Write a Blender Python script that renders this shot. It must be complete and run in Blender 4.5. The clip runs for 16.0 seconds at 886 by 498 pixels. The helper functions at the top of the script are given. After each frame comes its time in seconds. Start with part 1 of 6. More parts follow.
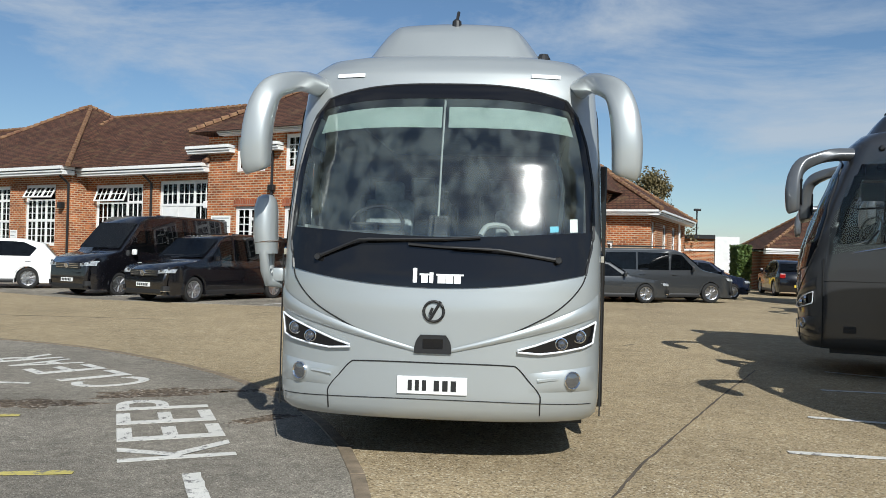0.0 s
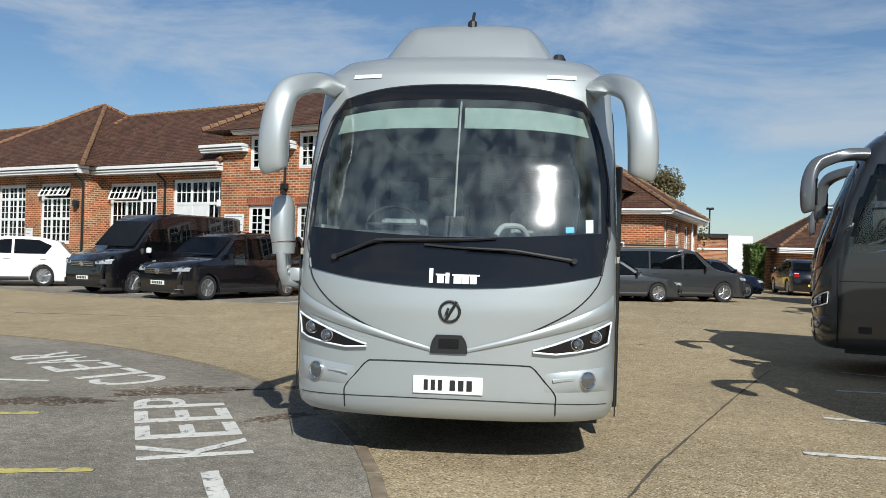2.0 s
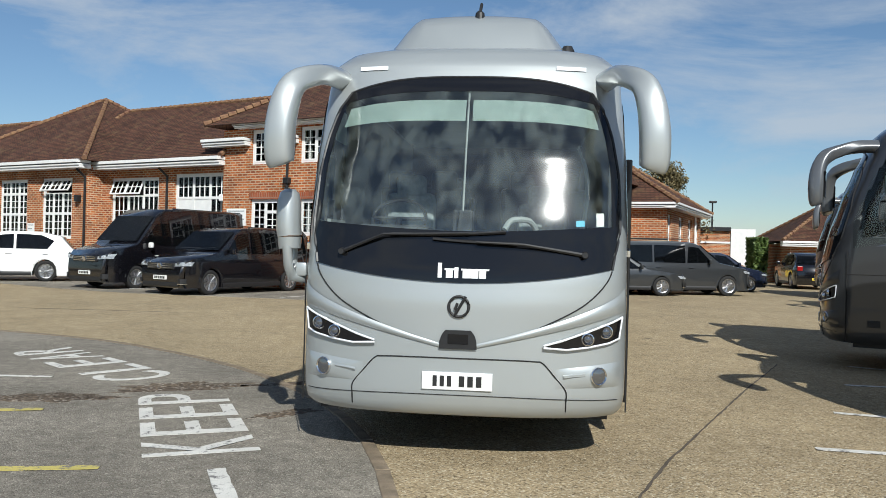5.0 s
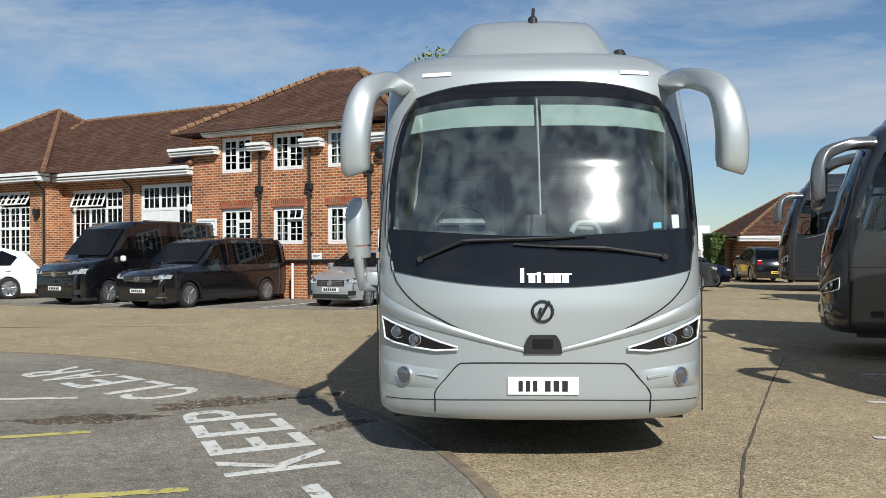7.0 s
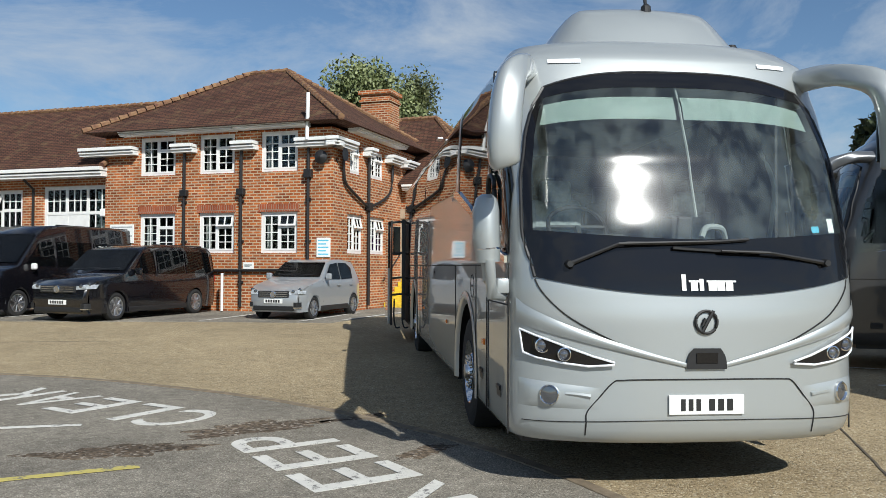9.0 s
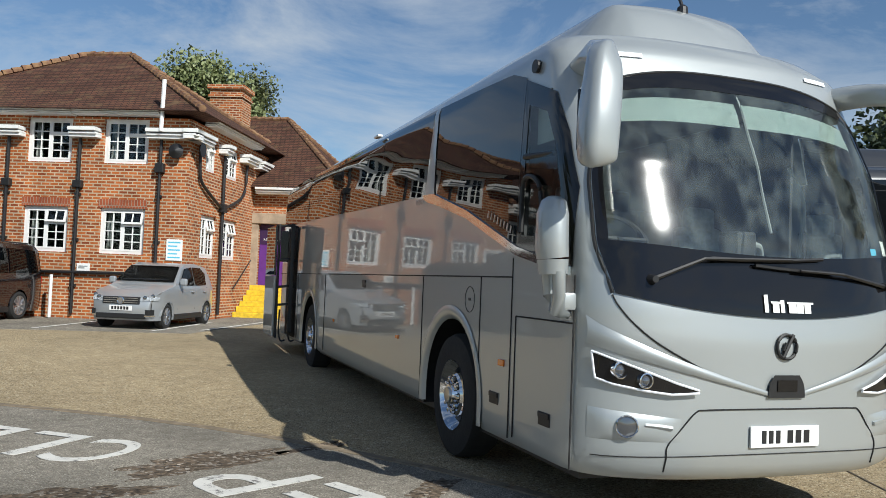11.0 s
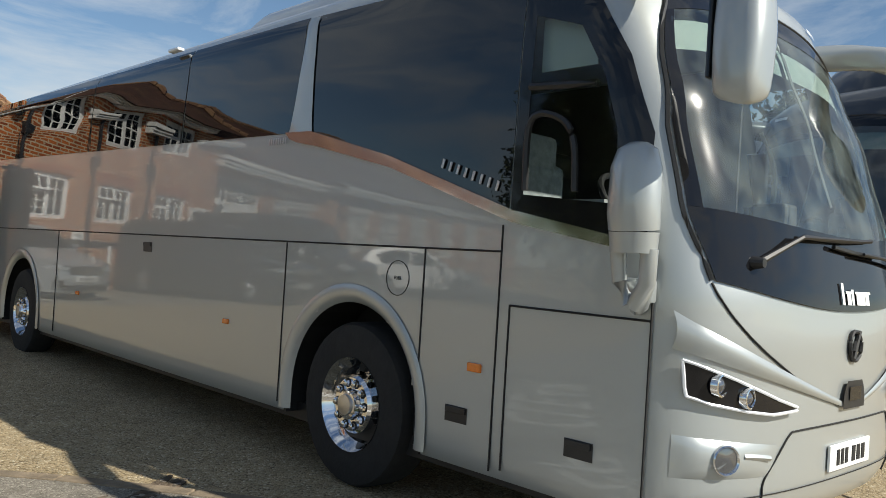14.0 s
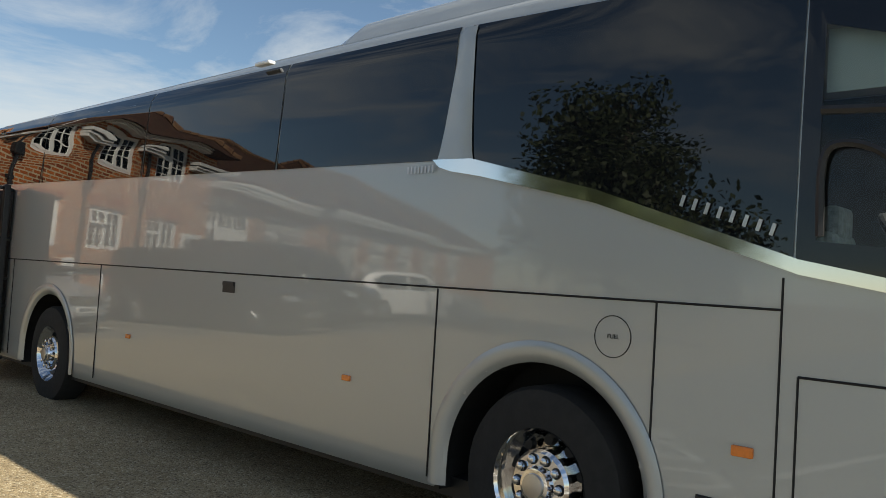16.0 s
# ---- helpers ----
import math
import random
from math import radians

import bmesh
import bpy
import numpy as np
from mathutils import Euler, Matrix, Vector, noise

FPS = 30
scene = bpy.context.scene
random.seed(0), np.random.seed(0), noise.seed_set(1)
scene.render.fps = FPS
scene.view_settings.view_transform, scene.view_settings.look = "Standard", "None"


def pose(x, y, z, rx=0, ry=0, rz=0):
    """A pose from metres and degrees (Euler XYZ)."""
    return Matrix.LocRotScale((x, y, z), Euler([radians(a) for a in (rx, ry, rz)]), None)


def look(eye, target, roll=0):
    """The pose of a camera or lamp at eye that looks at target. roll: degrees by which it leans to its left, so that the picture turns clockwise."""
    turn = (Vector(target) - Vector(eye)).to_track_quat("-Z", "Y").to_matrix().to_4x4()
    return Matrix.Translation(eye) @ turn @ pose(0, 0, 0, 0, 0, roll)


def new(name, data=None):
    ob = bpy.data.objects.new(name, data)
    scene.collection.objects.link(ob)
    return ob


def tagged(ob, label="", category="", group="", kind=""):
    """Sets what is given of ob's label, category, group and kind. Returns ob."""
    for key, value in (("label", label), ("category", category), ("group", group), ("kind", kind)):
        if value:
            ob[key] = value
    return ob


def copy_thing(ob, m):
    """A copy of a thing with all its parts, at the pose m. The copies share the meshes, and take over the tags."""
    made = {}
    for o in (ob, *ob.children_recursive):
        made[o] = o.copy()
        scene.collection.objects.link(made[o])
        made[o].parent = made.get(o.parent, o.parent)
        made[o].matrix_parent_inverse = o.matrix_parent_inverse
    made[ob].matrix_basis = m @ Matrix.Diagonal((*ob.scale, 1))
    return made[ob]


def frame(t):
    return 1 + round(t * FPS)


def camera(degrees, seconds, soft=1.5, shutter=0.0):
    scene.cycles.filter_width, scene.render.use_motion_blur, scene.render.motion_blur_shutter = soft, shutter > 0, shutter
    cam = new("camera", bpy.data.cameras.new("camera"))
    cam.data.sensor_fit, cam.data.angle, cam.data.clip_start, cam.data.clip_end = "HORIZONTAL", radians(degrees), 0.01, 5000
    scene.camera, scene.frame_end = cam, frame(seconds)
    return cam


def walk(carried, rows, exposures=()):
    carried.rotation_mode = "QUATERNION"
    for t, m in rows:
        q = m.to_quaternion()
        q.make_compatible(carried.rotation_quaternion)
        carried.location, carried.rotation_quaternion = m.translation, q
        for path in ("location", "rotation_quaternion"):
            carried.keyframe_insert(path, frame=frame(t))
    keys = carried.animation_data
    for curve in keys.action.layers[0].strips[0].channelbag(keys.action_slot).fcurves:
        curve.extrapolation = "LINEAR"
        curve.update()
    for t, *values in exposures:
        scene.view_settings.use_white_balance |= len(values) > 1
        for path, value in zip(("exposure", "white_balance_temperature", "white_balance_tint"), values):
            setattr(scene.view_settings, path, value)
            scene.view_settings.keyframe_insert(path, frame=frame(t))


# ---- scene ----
cam = camera(56.7, 16.0, 0.85)
PATH = [
    (0, (0.608, -6.109, 1.6), (0.428, -4.117, 1.617), 1.5),
    (0.5, (0.604, -6.085, 1.609), (0.409, -4.095, 1.607), 1.3),
    (1, (0.593, -6.117, 1.608), (0.384, -4.128, 1.627), 1.4),
    (1.5, (0.629, -6.136, 1.603), (0.456, -4.143, 1.625), 1.5),
    (2, (0.574, -6.142, 1.615), (0.367, -4.153, 1.627), 1.6),
    (2.5, (0.611, -6.082, 1.601), (0.418, -4.093, 1.534), 1.9),
    (3, (0.622, -6.046, 1.609), (0.433, -4.057, 1.53), 1.7),
    (3.5, (0.597, -6.082, 1.608), (0.393, -4.093, 1.591), 1.4),
    (5.8, (0.327, -6.056, 1.635), (0.116, -4.068, 1.633), 1.5),
    (6, (0.244, -6.138, 1.67), (0.095, -4.144, 1.649), 1.1),
    (6.4, (-0.022, -6.132, 1.63), (-0.201, -4.141, 1.58), -0.0),
    (6.5, (-0.095, -6.127, 1.624), (-0.245, -4.133, 1.614), 0.9),
    (7, (-0.499, -6.116, 1.624), (-0.577, -4.117, 1.632), -0.2),
    (7.4, (-0.939, -5.897, 1.621), (-0.869, -3.898, 1.645), 1.4),
    (7.5, (-1.011, -5.872, 1.582), (-0.921, -3.874, 1.582), -0.2),
    (8, (-1.433, -5.839, 1.535), (-1.274, -3.846, 1.59), 0.0),
    (8.5, (-1.869, -5.567, 1.521), (-1.696, -3.575, 1.552), 0.2),
    (9, (-2.365, -5.317, 1.557), (-2.148, -3.329, 1.597), 0.3),
    (9.2, (-2.517, -5.181, 1.528), (-2.277, -3.195, 1.525), 0.4),
    (11.3, (-3.998, -3.913, 1.504), (-3.2, -2.082, 1.603), 2.1),
    (11.5, (-4.156, -3.758, 1.51), (-3.263, -1.971, 1.607), 1.9),
    (12, (-4.297, -3.378, 1.492), (-3.263, -1.668, 1.568), 1.7),
    (12.4, (-4.354, -2.99, 1.514), (-3.275, -1.306, 1.545), 1.6),
    (12.5, (-4.368, -2.893, 1.515), (-3.273, -1.22, 1.547), 1.2),
    (13, (-4.465, -2.452, 1.489), (-3.274, -0.846, 1.496), 1.4),
    (13.5, (-4.534, -2.055, 1.523), (-3.243, -0.528, 1.568), 1.4),
    (14, (-4.487, -1.617, 1.497), (-3.114, -0.163, 1.523), 3.6),
    (14.5, (-4.79, -1.21, 1.522), (-3.397, 0.225, 1.554), 3.8),
    (15, (-4.96, -0.82, 1.562), (-3.44, 0.476, 1.666), 3.4),
    (15.5, (-4.708, -0.493, 1.589), (-3.165, 0.777, 1.671), 3.2),
    (16, (-4.866, -0.062, 1.594), (-3.423, 1.321, 1.673), 3.5),
]
walk(cam, [(t, look(eye, target, roll)) for t, eye, target, roll in PATH], [(0, 0.08, 6150, 6), (9.2, 0.1, 6200, 6), (11.3, 0.16, 6250, 6), (13.5, 0.34, 6600, 6), (16, 0.53, 7150, 6)])

# world, sun and exposure
world = bpy.data.worlds.new("sky")
scene.world = world
world.use_nodes = True
wn, wl = world.node_tree.nodes, world.node_tree.links
wn.clear()
SUN = Vector((0.40, -1.2, 1.0)).normalized()
sky = wn.new("ShaderNodeTexSky")
sky.sky_type, sky.sun_disc = "NISHITA", False
sky.sun_elevation = math.asin(SUN.z)
sky.sun_rotation = math.atan2(SUN.x, SUN.y)
sky.air_density, sky.dust_density, sky.ozone_density = 1.0, 0.2, 4.0
tc = wn.new("ShaderNodeTexCoord")
mp = wn.new("ShaderNodeMapping")
mp.inputs["Scale"].default_value = (1.7, 1.7, 4.6)
mp.inputs["Rotation"].default_value = (0.08, 0.12, 0.4)
cl = wn.new("ShaderNodeTexNoise")
cl.inputs["Scale"].default_value, cl.inputs["Detail"].default_value, cl.inputs["Roughness"].default_value = 2.0, 12, 0.62
cl.inputs["Distortion"].default_value = 0.5
cr = wn.new("ShaderNodeValToRGB")
cr.color_ramp.elements[0].position, cr.color_ramp.elements[1].position = 0.45, 0.68
cr.color_ramp.elements[1].color = (0.72, 0.72, 0.72, 1)
mx = wn.new("ShaderNodeMixRGB")
mx.inputs[2].default_value = (6.2, 6.6, 7.2, 1)
bg = wn.new("ShaderNodeBackground")
bg.inputs["Strength"].default_value = 0.081
wo = wn.new("ShaderNodeOutputWorld")
wl.new(tc.outputs["Generated"], mp.inputs["Vector"])
wl.new(mp.outputs["Vector"], cl.inputs["Vector"])
wl.new(cl.outputs["Fac"], cr.inputs["Fac"])
wl.new(cr.outputs["Color"], mx.inputs[0])
wl.new(sky.outputs["Color"], mx.inputs[1])
wl.new(mx.outputs["Color"], bg.inputs["Color"])
wl.new(bg.outputs["Background"], wo.inputs["Surface"])
sun = new("sun", bpy.data.lights.new("sun", "SUN"))
sun.data.energy, sun.data.angle, sun.data.color = 5.0, radians(0.55), (1.0, 0.955, 0.89)
sun.matrix_world = look(SUN * 50, (0, 0, 0))


# materials
def mat(name, base, rough=0.6, metal=0.0, var=0.12, scale=6.0, bump=0.0, bscale=60.0, coat=0.0, spec=0.5, second=None, coords="Object", coat_ior=1.5):
    m = bpy.data.materials.new(name)
    m.use_nodes = True
    n, l = m.node_tree.nodes, m.node_tree.links
    b = n["Principled BSDF"]
    b.inputs["Roughness"].default_value, b.inputs["Metallic"].default_value = rough, metal
    b.inputs["Coat Weight"].default_value, b.inputs["Coat Roughness"].default_value = coat, 0.03
    b.inputs["Specular IOR Level"].default_value = spec
    b.inputs["Coat IOR"].default_value = coat_ior
    if var or second:
        c = n.new("ShaderNodeTexCoord")
        a = n.new("ShaderNodeTexNoise")
        a.inputs["Scale"].default_value, a.inputs["Detail"].default_value = scale, 8
        r = n.new("ShaderNodeValToRGB")
        r.color_ramp.elements[0].position, r.color_ramp.elements[1].position = 0.3, 0.7
        lo = [v * (1 - var) for v in base] if second is None else second
        r.color_ramp.elements[0].color = (*lo, 1)
        r.color_ramp.elements[1].color = (*[min(1, v * (1 + var)) for v in base], 1)
        l.new(c.outputs[coords], a.inputs["Vector"])
        l.new(a.outputs["Fac"], r.inputs["Fac"])
        l.new(r.outputs["Color"], b.inputs["Base Color"])
        if bump:
            a2 = n.new("ShaderNodeTexNoise")
            a2.inputs["Scale"].default_value, a2.inputs["Detail"].default_value = bscale, 4
            bp = n.new("ShaderNodeBump")
            bp.inputs["Strength"].default_value, bp.inputs["Distance"].default_value = bump, 0.02
            l.new(c.outputs[coords], a2.inputs["Vector"])
            l.new(a2.outputs["Fac"], bp.inputs["Height"])
            l.new(bp.outputs["Normal"], b.inputs["Normal"])
    else:
        b.inputs["Base Color"].default_value = (*base, 1)
    return m


def glass_mat(name, tint, gloss_rough=0.0, ior=1.5, dust=0.0):
    m = bpy.data.materials.new(name)
    m.use_nodes = True
    n, l = m.node_tree.nodes, m.node_tree.links
    n.clear()
    o, mi, t, g, f = (n.new("ShaderNode" + k) for k in ("OutputMaterial", "MixShader", "BsdfTransparent", "BsdfGlossy", "Fresnel"))
    t.inputs["Color"].default_value = (*tint, 1)
    g.inputs["Roughness"].default_value = gloss_rough
    f.inputs["IOR"].default_value = ior
    l.new(f.outputs["Fac"], mi.inputs["Fac"])
    l.new(t.outputs["BSDF"], mi.inputs[1])
    l.new(g.outputs["BSDF"], mi.inputs[2])
    last = mi.outputs["Shader"]
    if dust:
        # dried streaks and a soft film that scatter the sun
        c, nz, mp_, mr, df, m2, g2, m3 = (n.new("ShaderNode" + k) for k in ("TexCoord", "TexNoise", "Mapping", "MapRange", "BsdfDiffuse", "MixShader", "BsdfGlossy", "MixShader"))
        mp_.inputs["Scale"].default_value = (2.4, 2.4, 1.5)
        nz.inputs["Scale"].default_value, nz.inputs["Detail"].default_value, nz.inputs["Distortion"].default_value = 3.1, 12, 0.25
        mr.inputs["From Min"].default_value, mr.inputs["From Max"].default_value = 0.4, 0.66
        mr.inputs["To Min"].default_value, mr.inputs["To Max"].default_value = dust * 0.1, dust
        df.inputs["Color"].default_value = (0.64, 0.76, 0.72, 1)
        g2.inputs["Roughness"].default_value = 0.13
        m3.inputs["Fac"].default_value = 0.027
        l.new(c.outputs["Object"], mp_.inputs["Vector"])
        l.new(mp_.outputs["Vector"], nz.inputs["Vector"])
        l.new(nz.outputs["Fac"], mr.inputs["Value"])
        l.new(mr.outputs["Result"], m2.inputs["Fac"])
        l.new(last, m2.inputs[1])
        l.new(df.outputs["BSDF"], m2.inputs[2])
        l.new(m2.outputs["Shader"], m3.inputs[1])
        l.new(g2.outputs["BSDF"], m3.inputs[2])
        last = m3.outputs["Shader"]
    l.new(last, o.inputs["Surface"])
    return m


def ground_mat(name, cols, scale, bump, stain, stain_scale, rough=0.9):
    """Loose or bound stones: cells in several tints, grit and wide stains."""
    m = bpy.data.materials.new(name)
    m.use_nodes = True
    n, l = m.node_tree.nodes, m.node_tree.links
    b = n["Principled BSDF"]
    b.inputs["Roughness"].default_value, b.inputs["Specular IOR Level"].default_value = rough, 0.25
    c = n.new("ShaderNodeTexCoord")
    v = n.new("ShaderNodeTexVoronoi")
    v.inputs["Scale"].default_value = scale
    r = n.new("ShaderNodeValToRGB")
    while len(r.color_ramp.elements) < len(cols):
        r.color_ramp.elements.new(0.5)
    for i, k in enumerate(cols):
        r.color_ramp.elements[i].position, r.color_ramp.elements[i].color = i / (len(cols) - 1), (*k, 1)
    s = n.new("ShaderNodeTexNoise")
    s.inputs["Scale"].default_value, s.inputs["Detail"].default_value, s.inputs["Roughness"].default_value = stain_scale, 9, 0.65
    s2 = n.new("ShaderNodeTexNoise")
    s2.inputs["Scale"].default_value, s2.inputs["Detail"].default_value = stain_scale * 14, 6
    ra = n.new("ShaderNodeMapRange")
    ra.inputs["From Min"].default_value, ra.inputs["From Max"].default_value = 0.32, 0.68
    ra.inputs["To Min"].default_value, ra.inputs["To Max"].default_value = 1 - stain, 1 + stain
    rb = n.new("ShaderNodeMapRange")
    rb.inputs["From Min"].default_value, rb.inputs["From Max"].default_value = 0.3, 0.7
    rb.inputs["To Min"].default_value, rb.inputs["To Max"].default_value = 1 - stain * 0.7, 1 + stain * 0.7
    mu, mu2 = n.new("ShaderNodeMath"), n.new("ShaderNodeVectorMath")
    mu.operation, mu2.operation = "MULTIPLY", "SCALE"
    bp = n.new("ShaderNodeBump")
    bp.inputs["Strength"].default_value, bp.inputs["Distance"].default_value = bump, 0.012
    for q in (v, s, s2):
        l.new(c.outputs["Object"], q.inputs["Vector"])
    sep = n.new("ShaderNodeSeparateColor")
    l.new(v.outputs["Color"], sep.inputs["Color"])
    l.new(sep.outputs[0], r.inputs["Fac"])
    l.new(s.outputs["Fac"], ra.inputs["Value"])
    l.new(s2.outputs["Fac"], rb.inputs["Value"])
    l.new(ra.outputs["Result"], mu.inputs[0])
    l.new(rb.outputs["Result"], mu.inputs[1])
    l.new(r.outputs["Color"], mu2.inputs[0])
    l.new(mu.outputs["Value"], mu2.inputs["Scale"])
    l.new(mu2.outputs["Vector"], b.inputs["Base Color"])
    l.new(v.outputs["Distance"], bp.inputs["Height"])
    bp.invert = True
    l.new(bp.outputs["Normal"], b.inputs["Normal"])
    return m


def brick_mat(name, c1, c2, mortar, w, h, joint, moss=None, zfac=1.0, bump=0.5):
    m = bpy.data.materials.new(name)
    m.use_nodes = True
    n, l = m.node_tree.nodes, m.node_tree.links
    b = n["Principled BSDF"]
    b.inputs["Roughness"].default_value, b.inputs["Specular IOR Level"].default_value = 0.9, 0.2
    c, sx, ad, zz, co, br = (n.new("ShaderNode" + k) for k in ("TexCoord", "SeparateXYZ", "Math", "Math", "CombineXYZ", "TexBrick"))
    zz.operation = "MULTIPLY"
    zz.inputs[1].default_value = zfac
    br.inputs["Scale"].default_value = 1.0
    br.inputs["Brick Width"].default_value, br.inputs["Row Height"].default_value = w, h
    br.inputs["Mortar Size"].default_value, br.inputs["Mortar Smooth"].default_value = joint, 0.1
    for k, q in (("Color1", c1), ("Color2", c2), ("Mortar", mortar)):
        br.inputs[k].default_value = (*q, 1)
    br.inputs["Bias"].default_value = -0.1
    l.new(c.outputs["Object"], sx.inputs[0])
    l.new(sx.outputs[0], ad.inputs[0])
    l.new(sx.outputs[1], ad.inputs[1])
    l.new(sx.outputs[2], zz.inputs[0])
    l.new(ad.outputs[0], co.inputs[0])
    l.new(zz.outputs[0], co.inputs[1])
    l.new(co.outputs[0], br.inputs["Vector"])
    nz = n.new("ShaderNodeTexNoise")
    nz.inputs["Scale"].default_value, nz.inputs["Detail"].default_value, nz.inputs["Roughness"].default_value = 1.3, 10, 0.7
    l.new(c.outputs["Object"], nz.inputs["Vector"])
    mr = n.new("ShaderNodeMapRange")
    mr.inputs["From Min"].default_value, mr.inputs["From Max"].default_value = 0.35, 0.65
    mr.inputs["To Min"].default_value, mr.inputs["To Max"].default_value = 0.72, 1.25
    l.new(nz.outputs["Fac"], mr.inputs["Value"])
    sc = n.new("ShaderNodeVectorMath")
    sc.operation = "SCALE"
    l.new(br.outputs["Color"], sc.inputs[0])
    l.new(mr.outputs["Result"], sc.inputs["Scale"])
    last = sc.outputs["Vector"]
    if moss:
        n3 = n.new("ShaderNodeTexNoise")
        n3.inputs["Scale"].default_value, n3.inputs["Detail"].default_value, n3.inputs["Roughness"].default_value = 2.2, 10, 0.75
        l.new(c.outputs["Object"], n3.inputs["Vector"])
        cr3 = n.new("ShaderNodeValToRGB")
        cr3.color_ramp.elements[0].position, cr3.color_ramp.elements[1].position = 0.52, 0.72
        l.new(n3.outputs["Fac"], cr3.inputs["Fac"])
        mm = n.new("ShaderNodeMixRGB")
        mm.inputs[2].default_value = (*moss, 1)
        l.new(cr3.outputs["Color"], mm.inputs[0])
        l.new(last, mm.inputs[1])
        last = mm.outputs["Color"]
    l.new(last, b.inputs["Base Color"])
    bp = n.new("ShaderNodeBump")
    bp.inputs["Strength"].default_value, bp.inputs["Distance"].default_value = bump, 0.012
    bp.invert = True
    l.new(br.outputs["Fac"], bp.inputs["Height"])
    l.new(bp.outputs["Normal"], b.inputs["Normal"])
    return m


def leaf_mat(name, a, b_):
    m = bpy.data.materials.new(name)
    m.use_nodes = True
    n, l = m.node_tree.nodes, m.node_tree.links
    b = n["Principled BSDF"]
    b.inputs["Roughness"].default_value = 0.6
    g, r = n.new("ShaderNodeNewGeometry"), n.new("ShaderNodeValToRGB")
    r.color_ramp.elements[0].color, r.color_ramp.elements[1].color = (*a, 1), (*b_, 1)
    l.new(g.outputs["Random Per Island"], r.inputs["Fac"])
    l.new(r.outputs["Color"], b.inputs["Base Color"])
    return m


M_SILVER = mat("silver_metallic_paint", (0.39, 0.415, 0.415), 0.42, 0.42, 0.02, 300, coat=1.0, coat_ior=1.6)
M_DARK = mat("dark_grey_metallic_paint", (0.035, 0.037, 0.041), 0.3, 0.3, 0.05, 300, coat=0.9)
M_BLACKGLOSS = mat("black_gloss", (0.008, 0.008, 0.009), 0.06, 0, 0)
M_TINT = mat("tinted_window_glass", (0.006, 0.007, 0.008), 0.015, 0, 0, spec=0.65)
M_BLACK = mat("black_plastic", (0.015, 0.015, 0.016), 0.45, 0, 0.15, 30)
M_RUBBER = mat("tyre_rubber", (0.014, 0.014, 0.014), 0.85, 0, 0.25, 12, 0.2, 40)
M_GREYARM = mat("grey_mirror_paint", (0.13, 0.135, 0.14), 0.3, 0.4, 0.03, 200, coat=0.9)
M_CHROME = mat("chrome", (0.75, 0.75, 0.76), 0.07, 1.0, 0)
M_ALU = mat("aluminium", (0.55, 0.55, 0.56), 0.3, 1.0, 0.05, 20)
# near-black for gaps and liners; also paints the shade of the centre doorway
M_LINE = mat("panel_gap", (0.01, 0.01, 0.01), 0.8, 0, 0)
M_WSGLASS = glass_mat("windscreen_glass", (0.72, 0.81, 0.78), 0.012, 1.9, 0.075)
M_CLEAR = glass_mat("clear_glass", (0.8, 0.84, 0.83), 0.0, 1.5)
M_INT = mat("interior_trim", (0.045, 0.047, 0.05), 0.7, 0, 0.2, 8)
M_INTLIGHT = mat("interior_grey_trim", (0.32, 0.34, 0.34), 0.6, 0, 0.1, 8)
M_SEAT = mat("seat_leather", (0.05, 0.055, 0.06), 0.5, 0, 0.3, 14, 0.3, 30)
M_PALESEAT = mat("pale_quilted_seat", (0.3, 0.33, 0.34), 0.6, 0, 0.25, 22, 0.5, 24)
M_VISOR = mat("pale_sun_blind", (0.5, 0.6, 0.57), 0.7, 0, 0.05, 8)
M_AMBER = mat("amber_lens", (0.75, 0.2, 0.02), 0.25, 0, 0.1, 60, coat=0.6)
M_WHITE = mat("white_gloss_paint", (0.78, 0.78, 0.76), 0.35, 0, 0.06, 5, coat=0.2)
M_LAMPW = mat("white_lamp_lens", (0.85, 0.87, 0.9), 0.15, 0.0, 0.03, 20, coat=0.5)
M_LENS = mat("lamp_lens", (0.22, 0.23, 0.25), 0.06, 0.8, 0)
M_PLATE = mat("white_plate", (0.8, 0.8, 0.78), 0.4, 0, 0.03, 20)
M_YPLATE = mat("yellow_plate", (0.75, 0.55, 0.06), 0.4, 0, 0.03, 20)
M_INK = mat("black_print", (0.012, 0.012, 0.012), 0.6, 0, 0)
M_BLUE = mat("blue_sticker", (0.12, 0.5, 0.68), 0.5, 0, 0.05, 20)
M_GRAVEL = ground_mat("bound_gravel", [(0.14, 0.105, 0.062), (0.33, 0.255, 0.15), (0.40, 0.315, 0.19), (0.28, 0.215, 0.125), (0.56, 0.48, 0.34)], 68, 0.7, 0.17, 0.35)
M_ASPHALT = ground_mat("worn_asphalt", [(0.115, 0.1, 0.079), (0.205, 0.183, 0.148), (0.245, 0.22, 0.18), (0.185, 0.165, 0.134), (0.4, 0.365, 0.3)], 105, 0.5, 0.26, 0.55)
M_KERB = mat("edging_concrete", (0.2, 0.155, 0.105), 0.9, 0, 0.35, 7, 0.5, 50)
M_BRICK = brick_mat("red_brick", (0.43, 0.122, 0.034), (0.17, 0.04, 0.017), (0.45, 0.35, 0.235), 0.24, 0.085, 0.016)
M_SOLDIER = brick_mat("brick_lintel", (0.33, 0.09, 0.04), (0.24, 0.06, 0.03), (0.3, 0.22, 0.16), 0.08, 0.3, 0.009)
